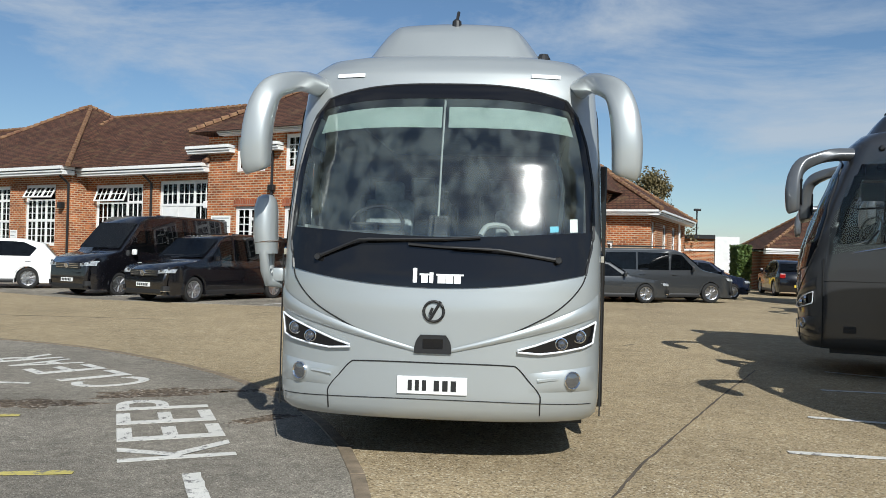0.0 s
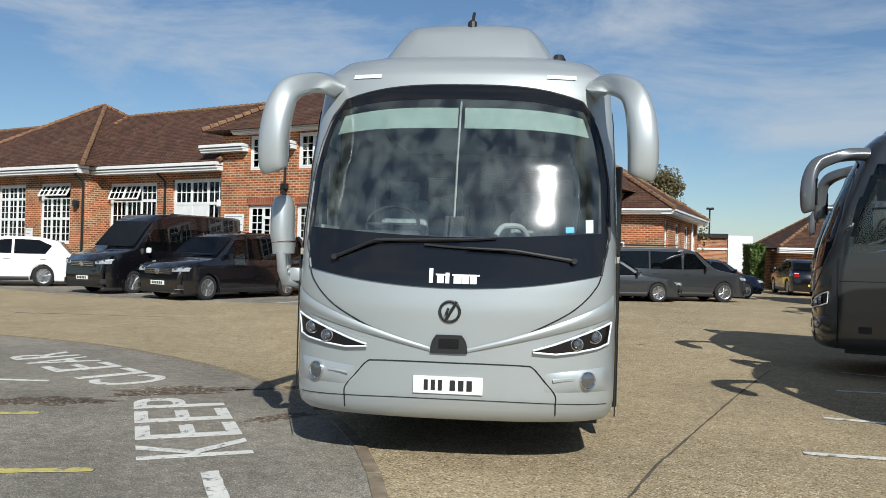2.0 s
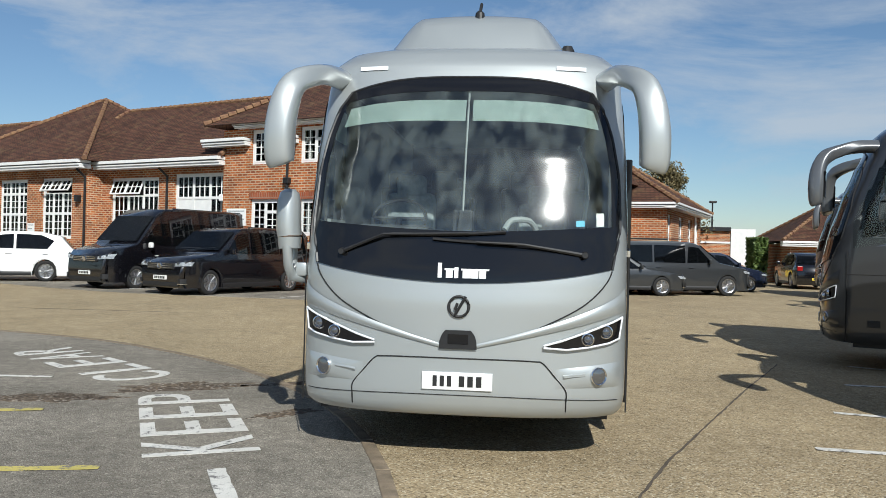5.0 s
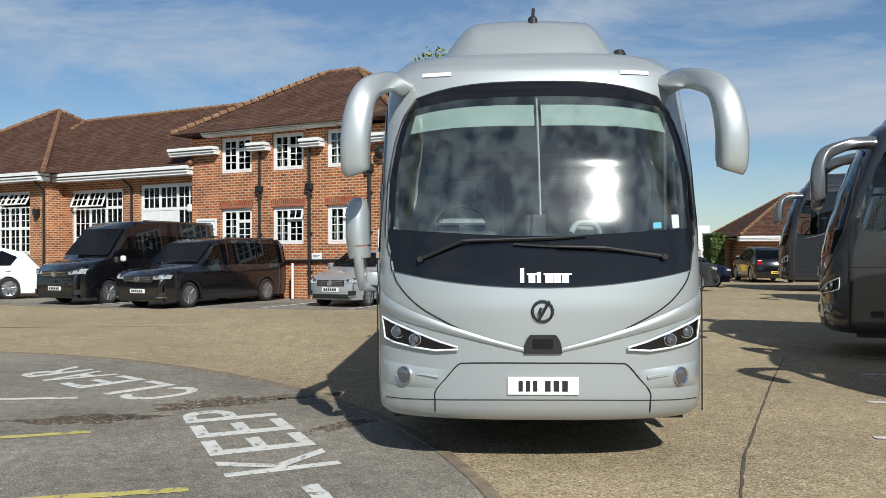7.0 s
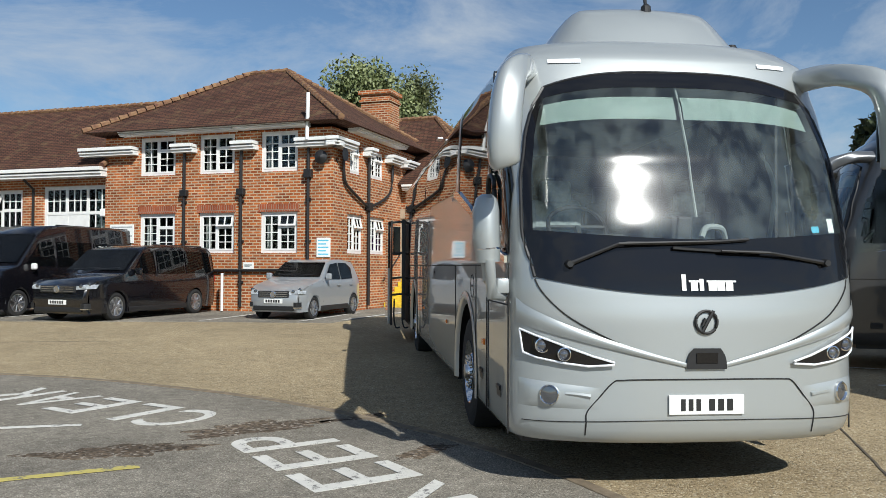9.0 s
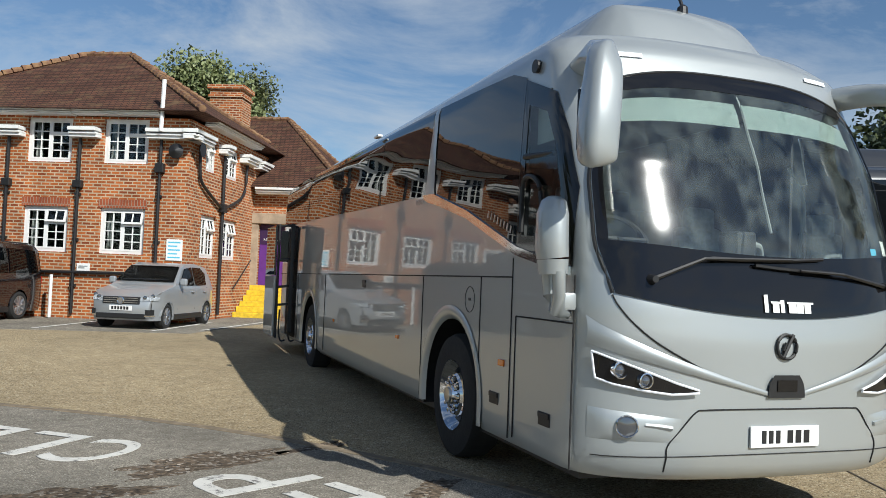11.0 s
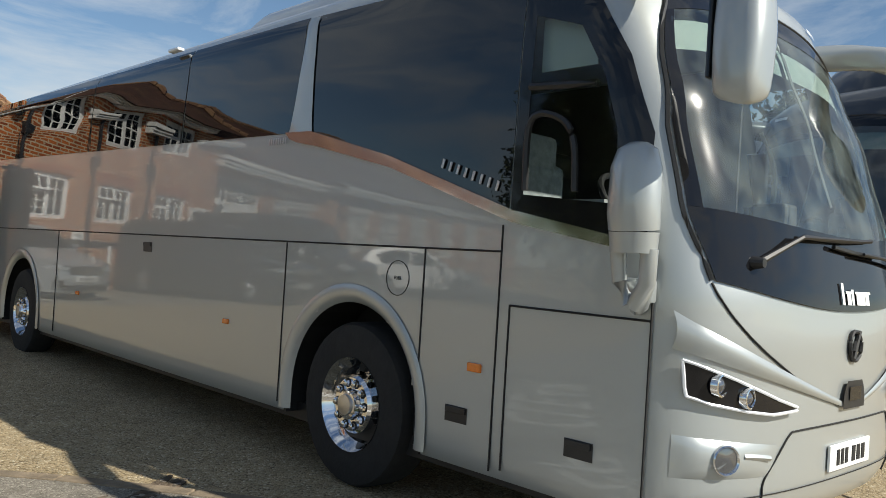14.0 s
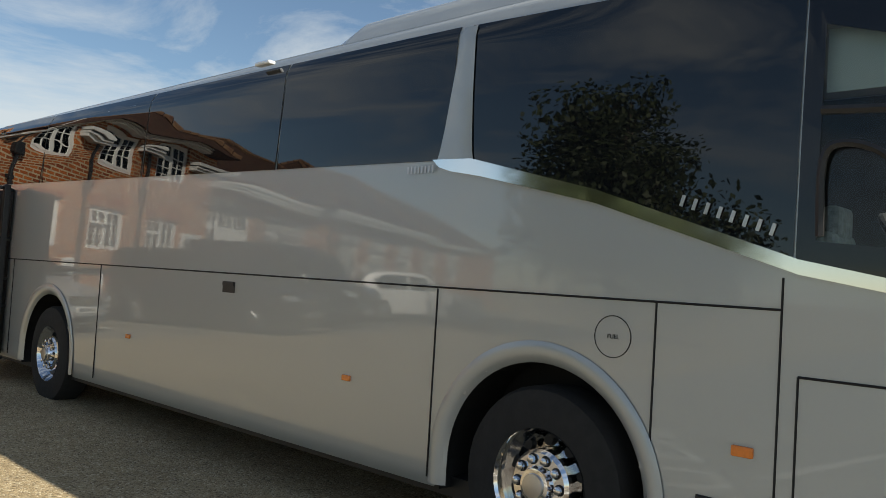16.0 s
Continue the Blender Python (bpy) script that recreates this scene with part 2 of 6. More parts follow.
M_TILE = brick_mat("clay_roof_tile", (0.115, 0.052, 0.033), (0.075, 0.036, 0.025), (0.03, 0.018, 0.014), 0.17, 0.075, 0.012, (0.15, 0.10, 0.055), 1.0, 0.8)
M_RIDGE = mat("ridge_tile", (0.2, 0.12, 0.06), 0.9, 0, 0.4, 6, 0.4, 30, second=(0.13, 0.055, 0.035))
M_STONE = mat("stone_surround", (0.36, 0.28, 0.2), 0.85, 0, 0.25, 4, 0.4, 30)
M_PURPLE = mat("purple_door_paint", (0.12, 0.03, 0.22), 0.45, 0, 0.1, 6)
M_YELLOW = mat("yellow_step_paint", (0.68, 0.47, 0.03), 0.7, 0, 0.25, 9, 0.2, 40)
# near-black colour that paints the shade of unlit rooms
M_ROOMSHADE = mat("room_shade", (0.03, 0.03, 0.032), 0.9, 0, 0.2, 2)
M_CURTAIN = mat("white_curtain", (0.55, 0.55, 0.53), 0.9, 0, 0.1, 6)
M_BARK = mat("bark", (0.12, 0.09, 0.07), 0.9, 0, 0.3, 6, 0.6, 20)
M_LEAF1 = leaf_mat("pale_leaves", (0.10, 0.13, 0.045), (0.26, 0.29, 0.13))
M_LEAF2 = leaf_mat("dark_leaves", (0.02, 0.035, 0.015), (0.07, 0.09, 0.03))
M_LEAF4 = leaf_mat("autumn_leaves", (0.09, 0.075, 0.03), (0.2, 0.16, 0.07))
M_LEAF5 = leaf_mat("birch_leaves", (0.05, 0.07, 0.025), (0.15, 0.16, 0.06))
M_LEAF3 = leaf_mat("bush_leaves", (0.05, 0.09, 0.02), (0.14, 0.2, 0.05))


def paint_mat(name, base, under, wear):
    """Road paint worn through to the surface in flecks."""
    m = mat(name, base, 0.8, 0, 0.1, 3, 0.3, 60)
    n, l = m.node_tree.nodes, m.node_tree.links
    b = n["Principled BSDF"]
    old = b.inputs["Base Color"].links[0].from_socket
    c, a, r, q = (n.new("ShaderNode" + k) for k in ("TexCoord", "TexNoise", "ValToRGB", "MixRGB"))
    a.inputs["Scale"].default_value, a.inputs["Detail"].default_value, a.inputs["Roughness"].default_value = 7, 12, 0.8
    r.color_ramp.elements[0].position, r.color_ramp.elements[1].position = wear, wear + 0.06
    q.inputs[2].default_value = (*under, 1)
    l.new(c.outputs["Object"], a.inputs["Vector"])
    l.new(a.outputs["Fac"], r.inputs["Fac"])
    l.new(r.outputs["Color"], q.inputs[0])
    l.new(old, q.inputs[1])
    l.new(q.outputs["Color"], b.inputs["Base Color"])
    return m


M_WPAINT = paint_mat("white_road_paint", (0.62, 0.6, 0.55), (0.16, 0.15, 0.14), 0.53)
M_YPAINT = paint_mat("yellow_road_paint", (0.5, 0.42, 0.12), (0.16, 0.15, 0.14), 0.52)


# mesh helpers
def finish(bm, name, m, parent=None, label="", smooth=False, mats=None):
    me = bpy.data.meshes.new(name)
    bmesh.ops.recalc_face_normals(bm, faces=bm.faces[:])
    if smooth:
        for f in bm.faces:
            f.smooth = True
    bm.to_mesh(me)
    bm.free()
    for k in (mats or [m]):
        me.materials.append(k)
    ob = new(name, me)
    if parent:
        ob.parent = parent
    if label:
        ob["label"] = label
    if smooth:
        me.set_sharp_from_angle(angle=radians(38))
    return ob


def part(name, bm, m, parent, label="", smooth=False):
    return finish(bm, name, m, parent, label, smooth)


def bx(bm, x0, x1, y0, y1, z0, z1, bev=0.0):
    r = bmesh.ops.create_cube(bm, size=1.0, matrix=Matrix.Translation(((x0 + x1) / 2, (y0 + y1) / 2, (z0 + z1) / 2)) @ Matrix.Diagonal((abs(x1 - x0), abs(y1 - y0), abs(z1 - z0), 1)))
    if bev:
        es = list({e for v in r["verts"] for e in v.link_edges})
        bmesh.ops.bevel(bm, geom=es, offset=bev, segments=2, affect="EDGES", profile=0.5)
    return bm


def BM():
    return bmesh.new()


def boxpart(name, m, parent, x0, x1, y0, y1, z0, z1, bev=0.0, label=""):
    return part(name, bx(BM(), x0, x1, y0, y1, z0, z1, bev), m, parent, label)


def tube(bm, pts, rad, seg=8, flat=1.0, ref=None):
    """A tube along points; rad is a number or one per point; flat squeezes it along x."""
    pts = [Vector(p) for p in pts]
    rings = []
    for i, p in enumerate(pts):
        d = (pts[min(i + 1, len(pts) - 1)] - pts[max(i - 1, 0)]).normalized()
        a = d.cross(Vector(ref) if ref else Vector((0, 0, 1)) if abs(d.z) < 0.9 else Vector((0, 1, 0))).normalized()
        b = d.cross(a)
        r = rad[i] if isinstance(rad, (list, tuple)) else rad
        rings.append([bm.verts.new(p + (a * math.cos(k * math.tau / seg) * r * flat + b * math.sin(k * math.tau / seg) * r)) for k in range(seg)])
    for q, w in zip(rings, rings[1:]):
        for k in range(seg):
            bm.faces.new((q[k], q[(k + 1) % seg], w[(k + 1) % seg], w[k]))
    bm.faces.new(rings[0])
    bm.faces.new(rings[-1][::-1])
    return bm


def sweep(bm, pts, wide, deep, ref, seg=24, power=3.2):
    """A rounded rectangular section carried along points; half sizes across and along ref at each point."""
    pts = [Vector(p) for p in pts]
    rings = []
    for i, p in enumerate(pts):
        d = (pts[min(i + 1, len(pts) - 1)] - pts[max(i - 1, 0)]).normalized()
        a = d.cross(Vector(ref)).normalized()
        b = a.cross(d).normalized()
        ring = []
        for k in range(seg):
            c_, s_ = math.cos(k * math.tau / seg), math.sin(k * math.tau / seg)
            c_, s_ = math.copysign(abs(c_) ** (2 / power), c_), math.copysign(abs(s_) ** (2 / power), s_)
            ring.append(bm.verts.new(p + a * c_ * wide[i] + b * s_ * deep[i]))
        rings.append(ring)
    for q, w in zip(rings, rings[1:]):
        for k in range(seg):
            bm.faces.new((q[k], q[(k + 1) % seg], w[(k + 1) % seg], w[k]))
    bm.faces.new(rings[0])
    bm.faces.new(rings[-1][::-1])
    return bm


def smoothpath(pts, n=6):
    P = [Vector(p) for p in pts]
    out = []
    for i in range(len(P) - 1):
        a, b, c, d = P[max(i - 1, 0)], P[i], P[i + 1], P[min(i + 2, len(P) - 1)]
        for k in range(n):
            t = k / n
            out.append(0.5 * (2 * b + (c - a) * t + (2 * a - 5 * b + 4 * c - d) * t * t + (3 * b - a - 3 * c + d) * t ** 3))
    return out + [P[-1]]


def prism(bm, pts, a, b, axis):
    """A polygon (two coordinates a point) pushed from a to b along an axis."""
    def at(p, v):
        return {"x": (v, p[0], p[1]), "y": (p[0], v, p[1]), "z": (p[0], p[1], v)}[axis]
    lo, hi = [bm.verts.new(at(p, a)) for p in pts], [bm.verts.new(at(p, b)) for p in pts]
    n = len(pts)
    for i in range(n):
        bm.faces.new((lo[i], lo[(i + 1) % n], hi[(i + 1) % n], hi[i]))
    bm.faces.new(lo)
    bm.faces.new(hi[::-1])
    return bm


def lathe(bm, prof, seg=28, axis="x", at=(0, 0, 0), caps=(True, True)):
    """A profile of (distance along the axis, radius) turned round it."""
    rings = []
    for d, r in prof:
        ring = []
        for k in range(seg):
            c, s = math.cos(k * math.tau / seg) * r, math.sin(k * math.tau / seg) * r
            v = {"x": (d, c, s), "y": (c, d, s), "z": (c, s, d)}[axis]
            ring.append(bm.verts.new(Vector(v) + Vector(at)))
        rings.append(ring)
    for q, w in zip(rings, rings[1:]):
        for k in range(seg):
            bm.faces.new((q[k], q[(k + 1) % seg], w[(k + 1) % seg], w[k]))
    if caps[0]:
        bm.faces.new(rings[0])
    if caps[1]:
        bm.faces.new(rings[-1][::-1])
    return bm


def grid(bm, fn, nu, nv, keep=None):
    g = [[bm.verts.new(fn(i / nu, j / nv)) for j in range(nv + 1)] for i in range(nu + 1)]
    for i in range(nu):
        for j in range(nv):
            if keep is None or keep((i + 0.5) / nu, (j + 0.5) / nv):
                bm.faces.new((g[i][j], g[i + 1][j], g[i + 1][j + 1], g[i][j + 1]))
    return bm


def root(name, m=None):
    ob = new(name)
    ob.empty_display_size = 0.2
    if m is not None:
        ob.matrix_world = m
    return ob


def text_mesh(body, size, depth, offset=0.0):
    cu = bpy.data.curves.new("lettering", "FONT")
    cu.body, cu.size, cu.extrude, cu.offset = body, size, depth, offset
    tmp = bpy.data.objects.new("lettering", cu)
    scene.collection.objects.link(tmp)
    bpy.context.view_layer.update()
    me = bpy.data.meshes.new_from_object(tmp.evaluated_get(bpy.context.evaluated_depsgraph_get()))
    bpy.data.objects.remove(tmp)
    return me


def lerp(a, b, t):
    return a + (b - a) * t


def table(rows, z):
    """Linear look-up in rows of (key, values...)."""
    if z <= rows[0][0]:
        return rows[0][1:]
    for a, b in zip(rows, rows[1:]):
        if z <= b[0]:
            t = (z - a[0]) / (b[0] - a[0])
            t = t * t * (3 - 2 * t) * 0.3 + t * 0.7
            return tuple(lerp(p, q, t) for p, q in zip(a[1:], b[1:]))
    return rows[-1][1:]


def GZ(y):
    t = min(1.0, max(0.0, (y - 5.5) / 11.0))
    return 0.17 * t * t * (3 - 2 * t)


# ground: one sheet to the horizon
def line_steps(lo, hi, near_lo, near_hi, step):
    a = [lo + (near_lo - lo) * (1 - (1 - k / 8) ** 2.2) for k in range(8)]
    m = [near_lo + step * k for k in range(int((near_hi - near_lo) / step) + 1)]
    return a + m + [near_hi + (hi - near_hi) * (k / 8) ** 2.2 for k in range(1, 9)]


bm = BM()
xs, ys = line_steps(-900, 900, -24, 24, 2.0), line_steps(-600, 1500, -12, 40, 1.0)
rows = [[bm.verts.new((x, y, GZ(y))) for y in ys] for x in xs]
for a, b in zip(rows, rows[1:]):
    for j in range(len(ys) - 1):
        bm.faces.new((a[j], b[j], b[j + 1], a[j + 1]))
tagged(finish(bm, "ground", M_GRAVEL, smooth=True), "tan bound gravel yard surface with worn stains", "ground", kind="structure")

EDGE = smoothpath([(0.6, -9, 0), (0.15, -4, 0), (-0.1, -2, 0), (-0.4, -0.6, 0), (-0.86, 0.8, 0), (-1.55, 2.15, 0), (-2.55, 3.5, 0), (-3.3, 4.3, 0), (-4.45, 5.25, 0), (-6.1, 6.3, 0), (-8.2, 7.0, 0), (-12, 7.7, 0), (-22, 8.6, 0), (-40, 9.5, 0)], 8)
bm = BM()
top = [bm.verts.new((p.x, p.y, GZ(p.y) + 0.006)) for p in EDGE]
low = [bm.verts.new((-45, -9 + 18.5 * k / (len(EDGE) - 1), 0.006 + GZ(-9 + 18.5 * k / (len(EDGE) - 1)))) for k in range(len(EDGE))]
for i in range(len(EDGE) - 1):
    bm.faces.new((top[i], top[i + 1], low[i + 1], low[i]))
tagged(finish(bm, "asphalt_apron", M_ASPHALT), "grey worn asphalt apron with cracked stained patches", "road", kind="structure")
kerb = tagged(root("edging"), "flush weathered edging stones along the asphalt", "kerb", kind="structure")
seq = smoothpath([(p.x, p.y, 0) for p in EDGE], 2)
acc, start = 0.0, seq[0]
for a, b in zip(seq, seq[1:]):
    acc += (b - a).length
    if acc >= 0.85 and b.y < 8.7:
        d = (b - start)
        L = d.length
        e = BM()
        bx(e, 0.006, L - 0.006, -0.055, 0.055, -0.08, 0.016, 0.008)
        o = part("edging_stone", e, M_KERB, kerb)
        o.matrix_basis = Matrix.Translation((start.x, start.y, GZ(start.y))) @ Matrix.Rotation(math.atan2(d.y, d.x), 4, "Z")
        acc, start = 0.0, b
# parking strip in front of the building, darker asphalt
bm = BM()
prism(bm, [(-30, 25.2), (-12.5, 16.0), (-10.4, 15.3), (-6.0, 15.0), (-2.9, 14.6), (0.8, 21.5), (-4, 22), (-30, 34)], 0.0, 0.012, "z")
for v in bm.verts:
    v.co.z += GZ(v.co.y) - 0.002
tagged(finish(bm, "parking_strip", M_ASPHALT), "grey asphalt parking bays beside the brick building", "road", kind="structure")


def road_strip(name, p, q, width, m, label, z=0.011):
    p, q = Vector((*p, 0)), Vector((*q, 0))
    d = q - p
    e = BM()
    n = max(4, int(d.length / 0.12))
    rnd = random.Random(int(p.x * 100 + q.y * 7))
    up = [(k / n * d.length, width / 2 + rnd.uniform(-0.007, 0.007)) for k in range(n + 1)]
    dn = [(k / n * d.length, -width / 2 + rnd.uniform(-0.007, 0.007)) for k in range(n + 1)]
    prism(e, dn + up[::-1], 0, 0.003, "z")
    o = finish(e, name, m)
    o.matrix_world = Matrix.Translation((p.x, p.y, GZ(p.y) + z)) @ Matrix.Rotation(math.atan2(d.y, d.x), 4, "Z")
    return tagged(o, label, "road marking", kind="structure")


for p, q in (((-2.46, -0.57), (-5.4, -1.35)), ((-3.98, 1.2), (-7.2, 0.0))):
    road_strip("yellow_line", p, q, 0.1, M_YPAINT, "faded yellow line painted on the asphalt")
road_strip("white_line", (-4.94, 2.91), (-7.5, 2.6), 0.09, M_WPAINT, "worn white line painted on the asphalt")
road_strip("white_line", (-1.66, -0.45), (-0.85, -2.0), 0.13, M_WPAINT, "worn white dash painted on the asphalt")
for p, q in (((2.95, 1.14), (5.2, 0.95)), ((3.7, 2.86), (4.6, 2.65)), ((4.54, 4.84), (7.5, 4.6)), ((5.25, 6.7), (6.2, 6.1)), ((4.9, 0.2), (8.0, -0.2))):
    road_strip("white_line", p, q, 0.1, M_WPAINT, "worn white bay line painted on the gravel", 0.006)
for p, q in (((-6.06, 15.3), (-4.9, 18.3)), ((-3.66, 15.0), (-2.2, 18.6)), ((-2.6, 15.4), (0.3, 21.2)), ((-11.2, 16.6), (-9.8, 19.8)), ((-8.6, 15.6), (-7.2, 18.8))):
    road_strip("white_line", p, q, 0.1, M_WPAINT, "white parking bay line on dark asphalt", 0.016)

# painted words, read along the way past the coach
for word, pos, turn in (("KEEP", (-1.53, 0.13), 117.0), ("CLEAR", (-3.62, 3.38), 142.0)):
    ang = radians(turn)
    for i, ch in enumerate(word):
        me = text_mesh(ch, 1.2, 0.002, 0.006)
        xs_ = [v.co.x for v in me.vertices]
        wd = max(xs_) - min(xs_)
        me.materials.append(M_WPAINT)
        me.transform(Matrix.Diagonal((0.54 / wd, 0.88 / 0.84, 1, 1)) @ Matrix.Translation((-min(xs_), 0, 0)))
        o = new("painted_letter", me)
        qx, qy = pos[0] + math.cos(ang) * 0.69 * i, pos[1] + math.sin(ang) * 0.69 * i
        o.matrix_world = Matrix.Translation((qx, qy, 0.011 + GZ(qy))) @ Matrix.Rotation(ang, 4, "Z")
        tagged(o, "worn white letter " + ch + " painted on grey asphalt", "road marking", "painted words on the asphalt", "structure")
# dark worn patches where the asphalt has broken up
M_PATCH = ground_mat("broken_asphalt", [(0.04, 0.031, 0.023), (0.105, 0.08, 0.055), (0.15, 0.112, 0.078), (0.07, 0.052, 0.036), (0.33, 0.29, 0.24)], 34, 1.0, 0.4, 1.2)
for cx, cy, ra, rb, tw, sd in ((-3.3, 2.65, 1.0, 0.36, 0.5, 1), (-4.3, 1.75, 0.8, 0.3, 0.2, 2), (-1.75, 1.55, 0.45, 0.16, 0.9, 3), (-2.3, 4.0 - 0.9, 0.5, 0.12, 0.6, 4)):
    rr = random.Random(sd)
    pts = []
    for k in range(60):
        a = k * math.tau / 60
        f = 0.75 + 0.5 * noise.noise(Vector((math.cos(a) * 2.2, math.sin(a) * 2.2, sd * 3.1))) + rr.uniform(-0.07, 0.07)
        x, y = ra * f * math.cos(a), rb * f * math.sin(a)
        pts.append((cx + x * math.cos(tw) - y * math.sin(tw), cy + x * math.sin(tw) + y * math.cos(tw)))
    bm = BM()
    prism(bm, pts, 0.003, 0.0085, "z")
    tagged(finish(bm, "worn_patch", M_PATCH), "dark broken patch of crumbling asphalt", "road damage", kind="structure")
# seams in the gravel surface
M_SEAM = mat("dark_seam", (0.09, 0.07, 0.05), 0.95, 0, 0.4, 5)
for p, q, w in (((-30.0, 9.4), (-10.5, 10.7), 0.05), ((-10.5, 10.7), (-1.5, 11.35), 0.05), ((0.9, -1.6), (1.62, 0.46), 0.02), ((1.62, 0.46), (3.14, 4.15), 0.018), ((3.14, 4.15), (4.9, 8.2), 0.018), ((2.6, 9.2), (5.4, 12.5), 0.03)):
    road_strip("surface_seam", p, q, w, M_SEAM, "dark worn seam in the gravel surface", 0.003)


# coach
LEN, HUBF, HUBR = 12.7, 2.61, 9.38
ROWZ = [  # height, half width, front, depth of the rounded front
    (0.36, 1.235, 0.09, 0.55), (0.395, 1.262, 0.03, 0.55), (0.52, 1.272, 0.0, 0.52), (0.8, 1.275, 0.0, 0.52), (1.2, 1.275, 0.0, 0.55),
    (1.4, 1.275, 0.02, 0.58), (1.75, 1.275, 0.09, 0.58), (2.3, 1.265, 0.26, 0.52), (2.7, 1.25, 0.42, 0.44), (2.95, 1.235, 0.55, 0.38),
    (3.12, 1.225, 0.62, 0.38), (3.27, 1.14, 0.76, 0.46), (3.35, 0.96, 0.95, 0.56), (3.40, 0.76, 1.2, 0.62), (3.43, 0.5, 1.5, 0.5), (3.45, 0.02, 2.0, 0.1)]


def corner(z):
    """How square the front corner is in plan at height z."""
    return 2.55 + 0.7 * max(0.0, min(1.0, (z - 1.0) / 0.4)) * max(0.0, min(1.0, (2.85 - z) / 0.6))


def FY(x, z, off=0.0):
    """The coach's front at width x and height z."""
    w, yc, D = table(ROWZ, z)
    s = min(1.0, abs(x) / w)
    n = corner(z)
    return Vector((x, yc + D * (1 - max(0.0, 1 - s ** n) ** (1 / n)) - off, z))


def SX(y, z):
    """The coach's half width at length y and height z."""
    w, yc, D = table(ROWZ, z)
    if y >= yc + D:
        return w
    n = corner(z)
    t = max(0.0, min(1.0, (y - yc) / D))
    return w * (1 - (1 - t) ** n) ** (1 / n)


def flank(bm, s, lo, hi, y0, y1, off, nu=24, nv=12):
    """A plate that follows a flank between two lines lo(y) and hi(y)."""
    def at(u, v):
        y = lerp(y0, y1, u)
        z = lerp(lo(y), hi(y), v)
        return Vector((s * (SX(y, z) + off), y, z))
    return grid(bm, at, nu, nv)


def polyline(pts):
    pts = sorted(pts)

    def f(y):
        if y <= pts[0][0]:
            return pts[0][1]
        for (a, b), (c, d) in zip(pts, pts[1:]):
            if y <= c:
                return lerp(b, d, (y - a) / (c - a))
        return pts[-1][1]
    return f


def xe(v):
    return table([(0, 1.12), (0.22, 1.185), (0.5, 1.175), (0.72, 1.13), (0.88, 1.07), (1.0, 0.97)], v)[0]


def ws(s, v, off=0.008):
    x = s * xe(v)
    z = lerp(1.36 + 0.12 * s * s, 3.0 - 0.12 * abs(s) ** 3, v)
    return FY(x, z, off)


def in_ws(x, z, m=0.97):
    s = 0.0
    for _ in range(4):
        a, b = 1.36 + 0.12 * s * s, 3.0 - 0.12 * abs(s) ** 3
        v = (z - a) / (b - a)
        s = max(-1.2, min(1.2, x / xe(max(0, min(1, v)))))
    return abs(s) < m and 0.02 < v < 0.975


def skin_pt(i, nf, ns, z):
    """Column i of the skin at height z: left side from the rear, round the front, right side to the rear."""
    w, yc, D = table(ROWZ, z)
    ys0 = yc + D
    if i < ns:
        k = (1 - i / ns)
        y = ys0 + (LEN - ys0) * k
        r = 0.25
        e = max(0.0, y - (LEN - r)) / r
        return Vector((-w + (1 - math.sqrt(max(0, 1 - e * e))) * 0.12, y, z))
    if i > ns + nf:
        p = skin_pt(2 * ns + nf - i, nf, ns, z)
        return Vector((-p.x, p.y, z))
    a = math.pi * ((i - ns) / nf - 0.5)
    s = math.copysign(abs(math.sin(a)) ** 1.0, a)
    return FY(s * w, z)


def bars(name, parent, n, width, height, m, centre, rot=None, gap=0.3, label=""):
    """Plain upright bars that stand in for lettering."""
    bm = BM()
    step = width / n
    for k in range(n):
        x = -width / 2 + step * k
        bx(bm, x, x + step * (1 - gap), -0.002, 0.002, -height / 2, height / 2)
    o = part(name, bm, m, parent, label)
    o.matrix_basis = Matrix.Translation(centre) @ (rot or Matrix())
    return o


